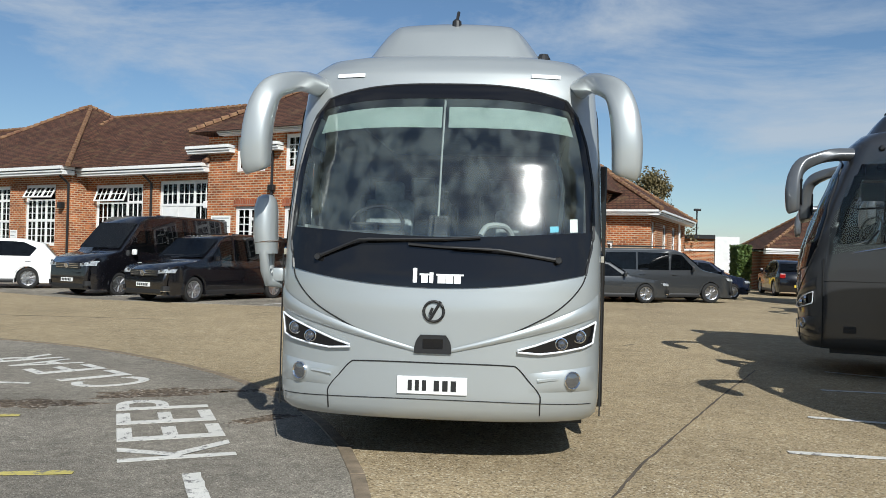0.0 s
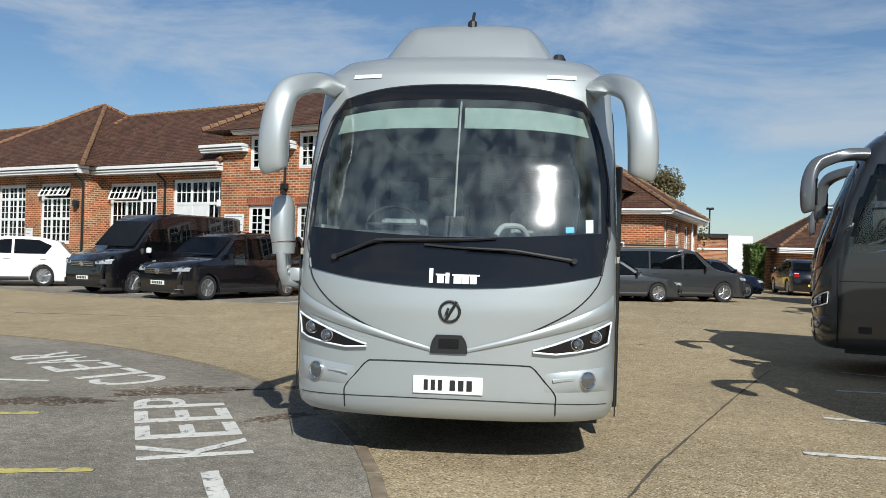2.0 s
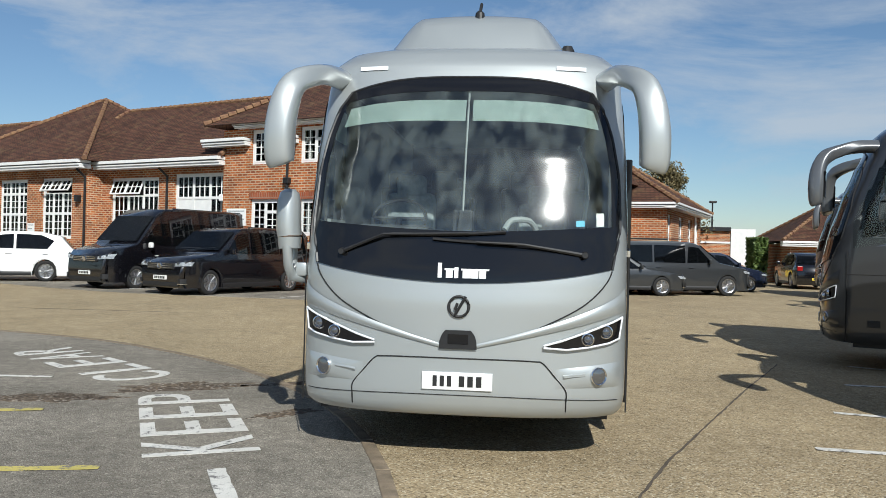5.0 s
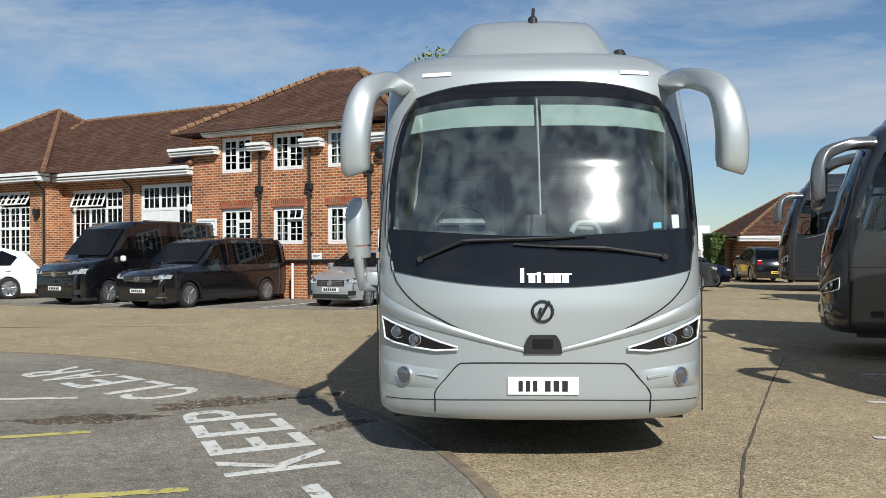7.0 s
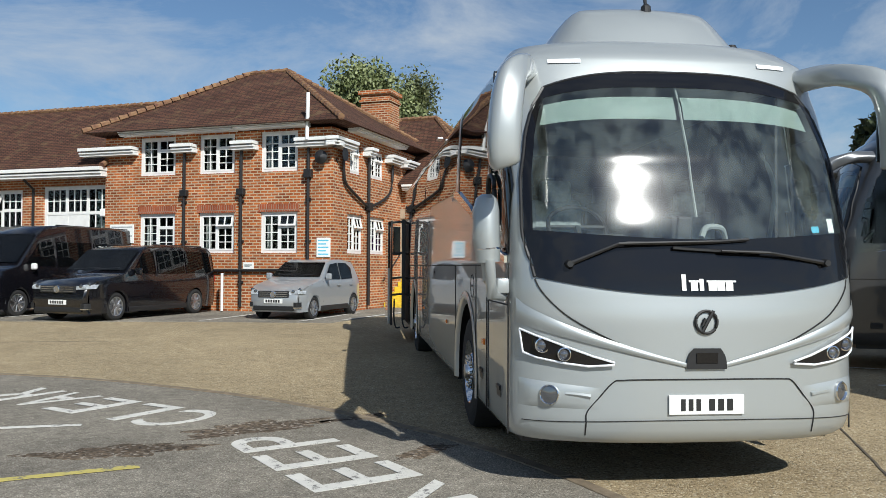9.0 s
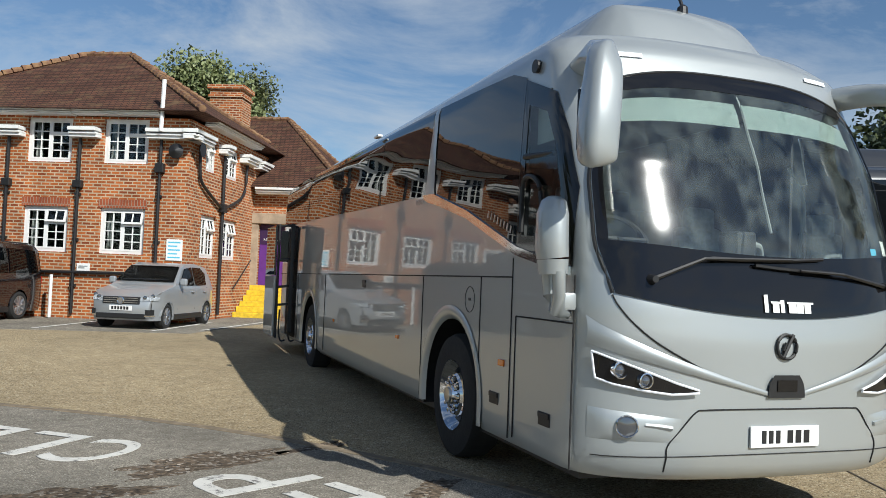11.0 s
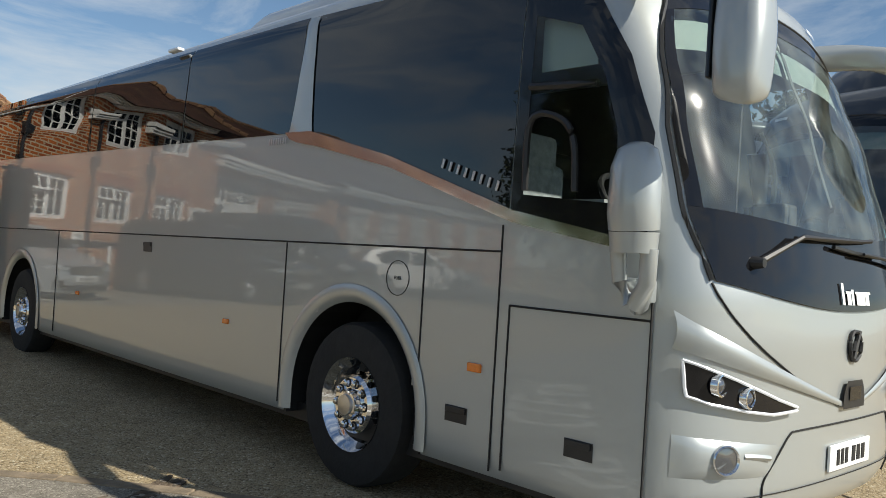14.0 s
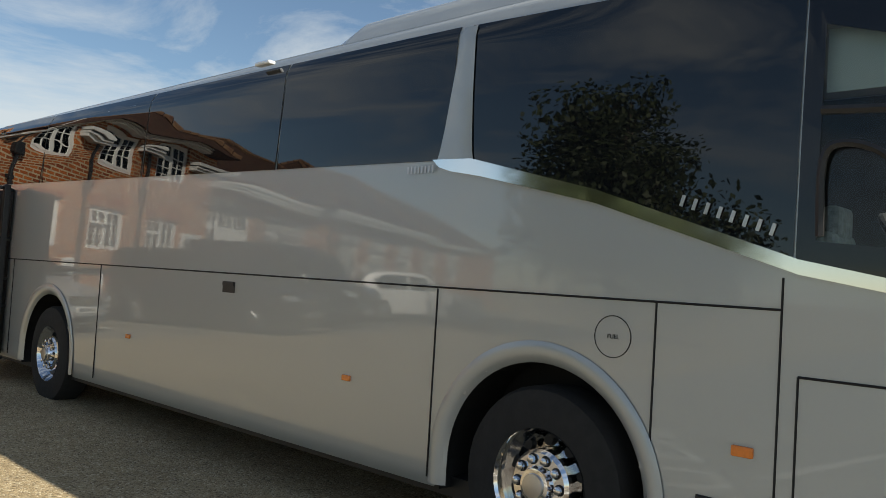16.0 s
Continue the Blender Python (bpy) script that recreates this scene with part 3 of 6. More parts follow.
def wheel(parent, x, y, r, rimr, out, m_rim, bus=True, wd=0.3):
    """out: -1 or 1, the way that the wheel faces along x."""
    bm = BM()
    lathe(bm, [(-0.03, rimr * 0.97), (0.0, rimr), (0.012, r * 0.82), (-0.01, r * 0.96), (-0.05, r), (-wd + 0.05, r), (-wd, r * 0.92), (-wd, rimr)], 36, caps=(False, True))
    bmesh.ops.scale(bm, vec=(out, 1, 1), verts=bm.verts[:])
    w = part("wheel", bm, M_RUBBER, parent, "black tyre", True)
    w.location = (x, y, r)
    bm = BM()
    if bus:
        lathe(bm, [(-0.16, 0.02), (-0.16, rimr * 0.6), (-0.10, rimr * 0.8), (-0.02, rimr * 0.93), (0.006, rimr * 0.99), (-0.03, rimr * 1.0)], 36, caps=(True, False))
        lathe(bm, [(-0.15, rimr * 0.62), (-0.03, rimr * 0.62), (-0.01, rimr * 0.56), (-0.01, rimr * 0.34), (0.03, rimr * 0.3), (0.04, 0.02)], 36)
    else:
        lathe(bm, [(-0.06, 0.02), (-0.06, rimr * 0.86), (-0.01, rimr * 0.92), (0.0, rimr), (-0.02, rimr)], 30, caps=(True, False))
        lathe(bm, [(-0.05, rimr * 0.24), (-0.015, rimr * 0.2), (-0.01, 0.01)], 16)
        for k in range(10):
            a = k * math.tau / 10
            tube(bm, [(-0.025, math.cos(a) * rimr * 0.15, math.sin(a) * rimr * 0.15), (-0.015, math.cos(a + 0.12) * rimr * 0.92, math.sin(a + 0.12) * rimr * 0.92)], 0.022, 5)
    bmesh.ops.scale(bm, vec=(out, 1, 1), verts=bm.verts[:])
    part("rim", bm, m_rim, w, "polished wheel rim", True)
    if bus:
        bm = BM()
        for k in range(10):
            a = k * math.tau / 10
            lathe(bm, [(-0.02, 0.026), (0.018, 0.022), (0.024, 0.012)], 8, at=(0, math.cos(a) * rimr * 0.46, math.sin(a) * rimr * 0.46))
        bmesh.ops.scale(bm, vec=(out, 1, 1), verts=bm.verts[:])
        part("wheel_nut", bm, M_CHROME, w, "bright wheel nuts", True)["kind"] = "stuff"
        bm = BM()
        for k in range(10):
            a = k * math.tau / 10
            lathe(bm, [(-0.02, 0.031), (-0.007, 0.031)], 12, at=(0, math.cos(a) * rimr * 0.46, math.sin(a) * rimr * 0.46))
            lathe(bm, [(-0.12, 0.036), (-0.086, 0.03)], 12, at=(0.0, math.cos(a + 0.3) * rimr * 0.77, math.sin(a + 0.3) * rimr * 0.77))
        bmesh.ops.scale(bm, vec=(out, 1, 1), verts=bm.verts[:])
        part("hand_hole", bm, M_LINE, w, "dark hand holes and nut seats")["kind"] = "stuff"
        bm = BM()
        lathe(bm, [(0.03, 0.07), (0.048, 0.066), (0.052, 0.03), (0.053, 0.004)], 20)
        bmesh.ops.scale(bm, vec=(out, 1, 1), verts=bm.verts[:])
        part("hub_cap", bm, M_ALU, w, "brushed hub cap", True)
    return w


def seat(parent, x, y, z, m=None):
    bm = BM()
    bx(bm, x - 0.23, x + 0.23, y - 0.25, y + 0.22, z + 0.35, z + 0.48, 0.04)
    bx(bm, x - 0.23, x + 0.23, y + 0.18, y + 0.32, z + 0.45, z + 1.15, 0.05)
    bx(bm, x - 0.14, x + 0.14, y + 0.18, y + 0.3, z + 1.1, z + 1.32, 0.04)
    bx(bm, x - 0.1, x + 0.1, y - 0.1, y + 0.1, z, z + 0.36)
    return part("seat", bm, m or M_SEAT, parent, "dark quilted leather seat")


def arch(y, z):
    for h in (HUBF, HUBR):
        if z < 0.54 and abs(y - h) < 0.7:
            return True
        if math.hypot(y - h, z - 0.54) < 0.7:
            return True
    return False


def line_on(bm, pts, r):
    return tube(bm, pts, r, 5)


def front_line(bm, pts, r, off=0.003):
    """A thin line laid on the coach's front through points of width and height."""
    return tube(bm, [FY(p.x, p.y, off) for p in smoothpath([(x, z, 0) for x, z in pts], 8)], r, 5)


def side_panel(bm, poly, x, th):
    """A flat plate on a flank; poly in (y, z)."""
    return prism(bm, poly, x, x + th, "x")


def coach(name, paint, detail, label):
    c = tagged(root(name), label, "coach")
    NF, NS = 72, 150
    zs = [lerp(0.36, 3.1, (k / 56)) for k in range(57)] + [3.14, 3.18, 3.23, 3.28, 3.30, 3.32, 3.335, 3.35, 3.365, 3.38, 3.40, 3.415, 3.43, 3.44, 3.45]
    bm = BM()
    g = [[bm.verts.new(skin_pt(i, NF, NS, z)) for z in zs] for i in range(NF + 2 * NS + 1)]
    for i in range(NF + 2 * NS):
        for j in range(len(zs) - 1):
            p = (g[i][j].co + g[i + 1][j + 1].co) / 2
            if p.y < 1.6 and abs(p.x) < 1.215 and p.z > 1.3 and in_ws(p.x, p.z):
                continue
            if arch(p.y, p.z) and abs(p.x) > 1.1 and p.y > 1.0:
                continue
            if abs(p.x) > 0.95 and 0.57 + max(0.0, p.z - 2.2) * 0.45 < p.y < 1.24 and 1.8 < p.z < 2.84:
                continue
            bm.faces.new((g[i][j], g[i + 1][j], g[i + 1][j + 1], g[i][j + 1]))
    n = NF + 2 * NS
    for j in range(len(zs) - 1):
        bm.faces.new((g[n][j], g[0][j], g[0][j + 1], g[n][j + 1]))
    part("body", bm, paint, c, "", True)
    boxpart("underbody", M_BLACK, c, -1.15, 1.15, 0.5, LEN - 0.3, 0.3, 0.42)
    # roof pod
    bm = BM()

    def pod(u, v):
        y, x = lerp(0.8, 5.7, u), lerp(-1.02, 1.02, v)
        f = max(0.0, min(1.0, (1.02 - abs(x)) / 0.54))
        f = f * f * (3 - 2 * f)
        g_ = max(0.0, min(1.0, (y - 0.78) / 0.55))
        g_ = math.sin(g_ * math.pi / 2) * (1.0 if y < 5.0 else max(0.0, (5.7 - y) / 0.7) ** 0.7)
        return Vector((x, y + 0.25 * x * x, 3.2 + (0.505 - 0.03 * x * x) * f * g_))
    grid(bm, pod, 90, 40)
    part("roof_pod", bm, paint, c, "", True)
    boxpart("roof_hatch", M_BLACK, c, -0.46, 0.46, 1.5, 2.3, 3.675, 3.715, 0.01)
    bm = BM()
    lathe(bm, [(3.64, 0.045), (3.7, 0.04), (3.72, 0.02)], 12, "z", (0.02, 1.2, 0))
    tube(bm, [(0.02, 1.2, 3.7), (0.03, 1.26, 3.8)], 0.015, 6)
    part("antenna", bm, M_BLACK, c)
    bm = BM()
    lathe(bm, [(3.25, 0.06), (3.39, 0.062), (3.43, 0.04), (3.435, 0.01)], 14, "z", (0.8, 1.3, 0))
    part("camera_dome", bm, M_BLACK, c)
    # windscreen: black border, glass, blinds
    for nm, (s0, s1, v0, v1) in (("windscreen_lower_panel", (-1, 1, 0, 0.235)), ("windscreen_top_border", (-1, 1, 0.925, 1)), ("windscreen_side_border", (-1, -0.955, 0.235, 0.925)), ("windscreen_side_border", (0.955, 1, 0.235, 0.925))):
        bm = BM()
        grid(bm, lambda u, v: ws(lerp(s0, s1, u), lerp(v0, v1, v), 0.012), 40 if s1 - s0 > 1 else 3, 10)
        part(nm, bm, M_BLACKGLOSS, c, "gloss black windscreen border", True)
    bm = BM()
    grid(bm, lambda u, v: ws(lerp(-0.965, 0.965, u), lerp(0.225, 0.935, v), 0.009), 48, 30)
    o = part("windscreen", bm, M_WSGLASS, c, "large curved windscreen", True)
    o.visible_shadow = False
    bm = BM()
    for s in (-1, 1):
        line_on(bm, [ws(s * 1.01, k / 20, 0.006) for k in range(21)], 0.013)
    line_on(bm, [ws(lerp(-1.01, 1.01, k / 40), 1.0, 0.006) for k in range(41)], 0.012)
    part("windscreen_seal", bm, M_BLACK, c)
    bm = BM()
    line_on(bm, [ws(0.0, lerp(0.33, 0.925, k / 14), -0.02) for k in range(15)], 0.009)
    part("blind_rod", bm, M_INTLIGHT, c, "pale upright rod")
    for s0, s1 in ((-0.92, -0.02), (0.03, 0.93)):
        bm = BM()
        grid(bm, lambda u, v: ws(lerp(s0, s1, u), lerp(0.775, 0.885, v), -0.05), 16, 2)
        bmesh.ops.solidify(bm, geom=bm.faces[:], thickness=0.006)
        part("sun_blind", bm, M_VISOR, c, "pale green roller sun blind", True)
    # wipers
    if detail:
        for pts in ([(-0.8, 0.09), (-0.5, 0.2), (0.05, 0.225), (0.28, 0.225)], [(0.8, 0.1), (0.4, 0.17), (0.1, 0.185), (-0.18, 0.19)]):
            bm = BM()
            tube(bm, [ws(pts[0][0], pts[0][1], 0.03), ws(pts[1][0], pts[1][1], 0.06), ws(pts[2][0], pts[2][1], 0.06)], [0.016, 0.011, 0.008], 6)
            tube(bm, [ws(lerp(pts[1][0] * 0.9, pts[3][0], k / 8), lerp(pts[1][1], pts[3][1], k / 8) + 0.006, 0.035) for k in range(9)], 0.012, 5)
            lathe(bm, [(-0.03, 0.022), (0.02, 0.03), (0.05, 0.03)], 12, "y", ws(pts[0][0], pts[0][1], 0.03))
            part("wiper", bm, M_BLACK, c)
    # lower face: bonnet line, bumper panel, camera recess
    bm = BM()
    for s in (-1, 1):
        front_line(bm, [(s * x, z) for x, z in ((1.13, 1.47), (1.1, 1.4), (1.02, 1.3), (0.9, 1.2), (0.72, 1.1), (0.5, 1.0), (0.3, 0.93), (0.12, 0.885), (0.0, 0.875))], 0.0055)
        front_line(bm, [(s * x, z) for x, z in ((0.0, 0.8), (0.3, 0.8), (0.56, 0.795), (0.63, 0.78), (0.72, 0.68), (0.8, 0.58), (0.805, 0.5), (0.805, 0.42))], 0.005)
        front_line(bm, [(s * x, z) for x, z in ((1.2, 0.50), (0.8, 0.515), (0.4, 0.525), (0, 0.527))], 0.003)
    part("panel_gap", bm, M_LINE, c)
    # raised brows that sweep from the corners to the middle
    for s in (-1, 1):
        bm = BM()

        def brow(u, v):
            x = s * lerp(1.24, 0.1, u)
            zc = lerp(1.17, 0.875, u ** 0.85)
            zt = lerp(1.34, 0.9, u ** 0.7)
            return FY(x, lerp(zc, zt, v), 0.012 + 0.02 * math.sin(v * math.pi) * (1 - u) ** 0.6)
        grid(bm, brow, 24, 6)
        part("brow_panel", bm, paint, c, "", True)
        bm = BM()

        def fogp(u, v):
            x = s * lerp(1.22, 0.72, u)
            return FY(x, lerp(0.60, 0.79 - 0.05 * u, v), 0.001 + 0.034 * math.sin(v * math.pi) ** 0.6 * (1 - u) ** 0.8 * min(1.0, u * 8 + 0.1))
        grid(bm, fogp, 20, 8)
        part("fog_lamp_panel", bm, paint, c, "", True)
        p = FY(s * 1.045, 0.69, 0.03)
        m_ = FY(s * 1.09, 0.69) - FY(s * 1.0, 0.69)
        turn_ = Matrix.Translation(p) @ Matrix.Rotation(math.atan2(m_.y, m_.x) if s > 0 else math.atan2(-m_.y, -m_.x), 4, "Z")
        bm = BM()
        lathe(bm, [(0.06, 0.068), (-0.006, 0.068), (-0.012, 0.063), (-0.006, 0.057), (0.02, 0.05)], 24, "y")
        bm.transform(turn_)
        f = part("fog_lamp", bm, M_CHROME, c, "round fog lamp in a bright ring", True)
        bm = BM()
        lathe(bm, [(0.03, 0.058), (-0.002, 0.056), (-0.007, 0.03), (-0.009, 0.005)], 20, "y")
        bm.transform(turn_)
        part("lens", bm, M_LENS, f, "", True)
        bm = BM()
        front_line(bm, [(s * 0.94, 0.70), (s * 0.86, 0.695), (s * 0.78, 0.685)], 0.014, 0.012)
        part("fog_lamp_fin", bm, paint, c, "", True)
        # headlamp
        tp = [(1.222, 1.125), (1.14, 1.09), (0.95, 1.02), (0.77, 0.955), (0.63, 0.915)]
        bt = [(1.2, 0.965), (1.12, 0.935), (0.95, 0.905), (0.8, 0.888), (0.63, 0.9)]

        def hl(u, v, m=0.0):
            k = u * 4
            i = min(3, int(k))
            f_ = k - i
            a = [lerp(tp[i][q], tp[i + 1][q], f_) for q in (0, 1)]
            b = [lerp(bt[i][q], bt[i + 1][q], f_) for q in (0, 1)]
            return s * lerp(b[0], a[0], v), lerp(b[1], a[1], v)
        bm = BM()
        grid(bm, lambda u, v: FY(*hl(u, v), 0.030), 16, 4)
        h = part("headlamp", bm, M_BLACKGLOSS, c, "angular headlamp with white light strip", True)
        bm = BM()
        for pts in ([hl(k / 16, 1) for k in range(17)], [hl(k / 16, 0) for k in range(17)], [hl(0, k / 4) for k in range(5)]):
            tube(bm, [FY(x, z, 0.032) for x, z in pts], 0.008, 6)
        part("light_strip", bm, M_LAMPW, h)
        for x, z, r in ((1.09, 1.02, 0.047), (0.955, 0.965, 0.043)):
            bm = BM()
            q = FY(s * x, z, 0.035)
            lathe(bm, [(0.02, r * 1.15), (-0.012, r * 1.1), (-0.014, r * 0.95), (0.004, r * 0.8)], 18, "y", q)
            part("lamp_ring", bm, M_CHROME, h, "bright lamp ring", True)
            bm = BM()
            lathe(bm, [(0.01, r * 0.82), (-0.004, r * 0.7), (-0.014, r * 0.35), (-0.016, 0.004)], 18, "y", q)
            part("lens", bm, M_LENS, h, "", True)
        bm = BM()
        grid(bm, lambda u, v: FY(s * lerp(0.93, 0.69, u), lerp(3.075, 3.108, v), 0.012), 6, 2)
        part("marker_lamp", bm, M_LAMPW, c, "", True)
    bm = BM()
    grid(bm, lambda u, v: FY(lerp(-1, 1, u) * lerp(0.14, 0.095, v ** 3), lerp(0.87, 1.01, v), 0.02), 8, 6)
    part("camera_recess", bm, M_BLACK, c, "black radar housing")
    bm = BM()
    grid(bm, lambda u, v: FY(lerp(-0.075, 0.075, u), lerp(0.91, 0.98, v), 0.026), 4, 2)
    part("radar_cover", bm, M_BLACKGLOSS, c)
    # plate, emblem, name marks
    bm = BM()
    bx(bm, -0.262, 0.262, -0.016, -0.002, 0.567, 0.697, 0.003)
    pl_ = part("number_plate", bm, M_PLATE, c, "white number plate with plain black bars")
    bars("plate_mark", pl_, 3, 0.16, 0.078, M_INK, (-0.1, -0.0185, 0.632), None, 0.42)
    bars("plate_mark", pl_, 3, 0.19, 0.078, M_INK, (0.11, -0.0185, 0.632), None, 0.36)
    bm = BM()
    ring = [FY(0.075 * math.cos(k * math.tau / 28), 1.185 + 0.075 * math.sin(k * math.tau / 28), 0.012) for k in range(29)]
    tube(bm, ring, 0.011, 6)
    tube(bm, [FY(-0.03, 1.12, 0.015), FY(0.05, 1.26, 0.015)], 0.012, 6)
    tube(bm, [FY(-0.03, 1.16, 0.015), FY(-0.01, 1.21, 0.015)], 0.01, 6)
    part("emblem", bm, M_INK if detail else M_CHROME, c, "round emblem ring")
    bm = BM()
    for k, (h, w) in enumerate(((0.11, 0.03), (0.07, 0.05), (0.08, 0.03), (0.07, 0.06), (0.07, 0.055), (0.07, 0.05))):
        x = -0.165 + k * 0.062
        grid(bm, lambda u, v: FY(x + w * u, 1.395 + h * v, 0.022), 1, 1)
        if k in (1, 3, 5):
            grid(bm, lambda u, v: FY(x - 0.012 + 0.085 * u, 1.395 + h * (0.82 + 0.18 * v), 0.022), 1, 1)
    part("name_mark", bm, M_WHITE, c, "white name shapes on the black panel")["kind"] = "stuff"
    # mirrors
    for s in (-1, 1):
        bm = BM()
        keys = [(1.04, 0.9, 3.0, 0.085, 0.07), (1.15, 0.5, 3.0, 0.08, 0.075), (1.235, 0.22, 2.93, 0.085, 0.08), (1.315, 0.07, 2.84, 0.095, 0.085), (1.36, 0.0, 2.69, 0.105, 0.1), (1.385, -0.02, 2.5, 0.11, 0.11), (1.39, -0.02, 2.33, 0.108, 0.105), (1.385, -0.015, 2.24, 0.1, 0.095), (1.38, -0.01, 2.215, 0.08, 0.07)]
        path = smoothpath([(s * k[0], k[1], k[2]) for k in keys], 5)
        size = smoothpath([(k[3], k[4], 0) for k in keys], 5)
        sweep(bm, path, [q.x for q in size], [q.y for q in size], (0, 1, 0.25))
        mm = part("mirror_arm", bm, paint if detail else M_GREYARM, c, "", True)
        bm = BM()
        bx(bm, s * 1.3, s * 1.465, 0.085, 0.105, 2.3, 2.66, 0.008)
        part("mirror_glass", bm, M_BLACKGLOSS, mm)
    bm = BM()
    path = [(-1.43, 0.42, 2.06), (-1.43, 0.42, 2.03), (-1.435, 0.42, 1.95), (-1.435, 0.42, 1.75), (-1.425, 0.42, 1.68)]
    tube(bm, path, [0.05, 0.095, 0.12, 0.125, 0.12], 14, 0.8)
    mm = part("side_mirror", bm, paint if detail else M_BLACK, c, "upright wing mirror", True)
    bm = BM()
    tube(bm, [(-1.425, 0.42, 1.67), (-1.42, 0.42, 1.58)], [0.118, 0.11], 14, 0.8)
    tube(bm, [(-1.42, 0.34, 1.6), (-1.41, 0.35, 1.45), (-1.39, 0.4, 1.36), (-1.3, 0.46, 1.34)], [0.04, 0.04, 0.05, 0.04], 10)
    tube(bm, [(-1.42, 0.5, 1.6), (-1.41, 0.49, 1.45), (-1.39, 0.44, 1.36)], [0.04, 0.035, 0.04], 10)
    bx(bm, -1.36, -1.27, 0.38, 0.52, 1.36, 1.47, 0.015)
    part("mirror_bracket", bm, paint if detail else M_BLACK, mm, "", True)
    # side windows and flank fittings, both flanks
    for s in (-1, 1):
        X = s * 1.276
        t = s * 0.012
        zt = 3.17
        for y0, y1 in ((3.4, 5.19), (5.21, 7.39), (7.41, 9.89), (9.91, 12.42)):
            bm = BM()
            flank(bm, s, polyline([(3.4, 2.335), (12.42, 2.5)]), polyline([(3.4, 3.18), (12.42, 3.29)]), y0, y1, 0.006, 4)
            part("side_window", bm, M_TINT, c, "dark tinted passenger window", True)
        bm = BM()
        flank(bm, s, polyline([(1.29, 1.79), (2.3, 2.1), (3.3, 2.33)]), polyline([(1.29, 3.02), (1.55, 3.1), (3.3, zt)]), 1.29, 3.3, 0.006)
        part("side_window", bm, M_TINT, c, "dark tinted front passenger window", True)
        bm = BM()
        fr = [(1.28, 1.77), (0.45, 1.63), (0.47, 2.14), (0.62, 2.52), (0.8, 2.82), (1.28, 3.0)]
        if s < 0:
            inner = [(1.2, 1.86), (0.64, 1.81), (0.64, 2.15), (0.74, 2.44), (0.9, 2.7), (1.2, 2.8)]
            vo = []
            for (a, b), (p, q) in zip(fr, inner):
                row = []
                for k in range(7):
                    y_, z_ = lerp(a, p, k / 6), lerp(b, q, k / 6)
                    row.append((y_, z_))
                vo.append(row)
            for k in range(6):
                A_, B_ = vo[k], vo[(k + 1) % 6]

                def ringpt(u, v):
                    i_ = min(5, int(v * 6))
                    f_ = v * 6 - i_
                    P_ = [lerp(lerp(A_[i_][q_], A_[i_ + 1][q_], f_), lerp(B_[i_][q_], B_[i_ + 1][q_], f_), u) for q_ in (0, 1)]
                    return Vector((s * (SX(*P_) + 0.008), P_[0], P_[1]))
                grid(bm, ringpt, 6, 6)
            bmesh.ops.remove_doubles(bm, verts=bm.verts[:], dist=0.0005)
            part("driver_window_frame", bm, M_BLACKGLOSS, c)
            bm = BM()
            flank(bm, s, polyline([(0.61, 1.79), (1.22, 1.84)]), polyline([(0.61, 2.15), (0.71, 2.46), (0.88, 2.73), (1.22, 2.82)]), 0.61, 1.22, 0.004)
            o = part("driver_window", bm, M_CLEAR, c, "clear driver side window")
            o.visible_shadow = False
            bm = BM()
            tube(bm, smoothpath([(X - 0.018, 1.18, 1.88), (X - 0.018, 1.18, 2.2), (X - 0.016, 1.1, 2.27), (X - 0.016, 0.95, 2.22), (X - 0.018, 0.88, 2.1), (X - 0.018, 0.86, 1.87)], 4), 0.018, 6)
            tube(bm, [(X + 0.0, 1.2, 2.42), (X + 0.03, 0.79, 2.4)], 0.02, 6)
            part("sliding_window_frame", bm, M_BLACK, c)
        else:
            flank(bm, s, polyline([(0.47, 1.63), (1.28, 1.77)]), polyline([(0.47, 2.0), (0.68, 2.55), (0.9, 2.85), (1.28, 3.0)]), 0.47, 1.28, 0.007)
            o = part("door_window", bm, M_CLEAR, c, "clear door window")
            o.visible_shadow = False
        # bright blade between the windows and along the dropped waistline
        bm = BM()
        def blade(u, v):
            z = lerp(2.3, 3.16, v)
            y = lerp(lerp(3.49, 3.36, v ** 0.6), lerp(3.17, 3.25, v ** 0.6), u)
            return Vector((s * (SX(y, z) + 0.014 + 0.006 * math.sin(u * math.pi)), y, z))
        grid(bm, blade, 6, 12)
        part("window_pillar", bm, paint, c, "", True)
        bm = BM()
        if not detail:
            tube(bm, [(X + s * 0.004, 3.3, 2.3), (X + s * 0.004, 2.3, 2.07), (X + s * 0.004, 1.26, 1.75), (X - s * 0.02, 0.55, 1.62)], 0.012, 6)
        else:
            side_panel(bm, [(3.5, 2.34), (3.18, 2.33), (2.3, 2.115), (1.26, 1.78), (0.47, 1.63), (0.47, 1.58), (1.26, 1.715), (2.3, 2.045), (3.1, 2.22), (3.34, 2.26), (3.44, 2.29)], X - s * 0.005, t + s * 0.01)
        part("waist_moulding", bm, M_CHROME, c, "polished chrome moulding")
        # panel gaps
        bm = BM()
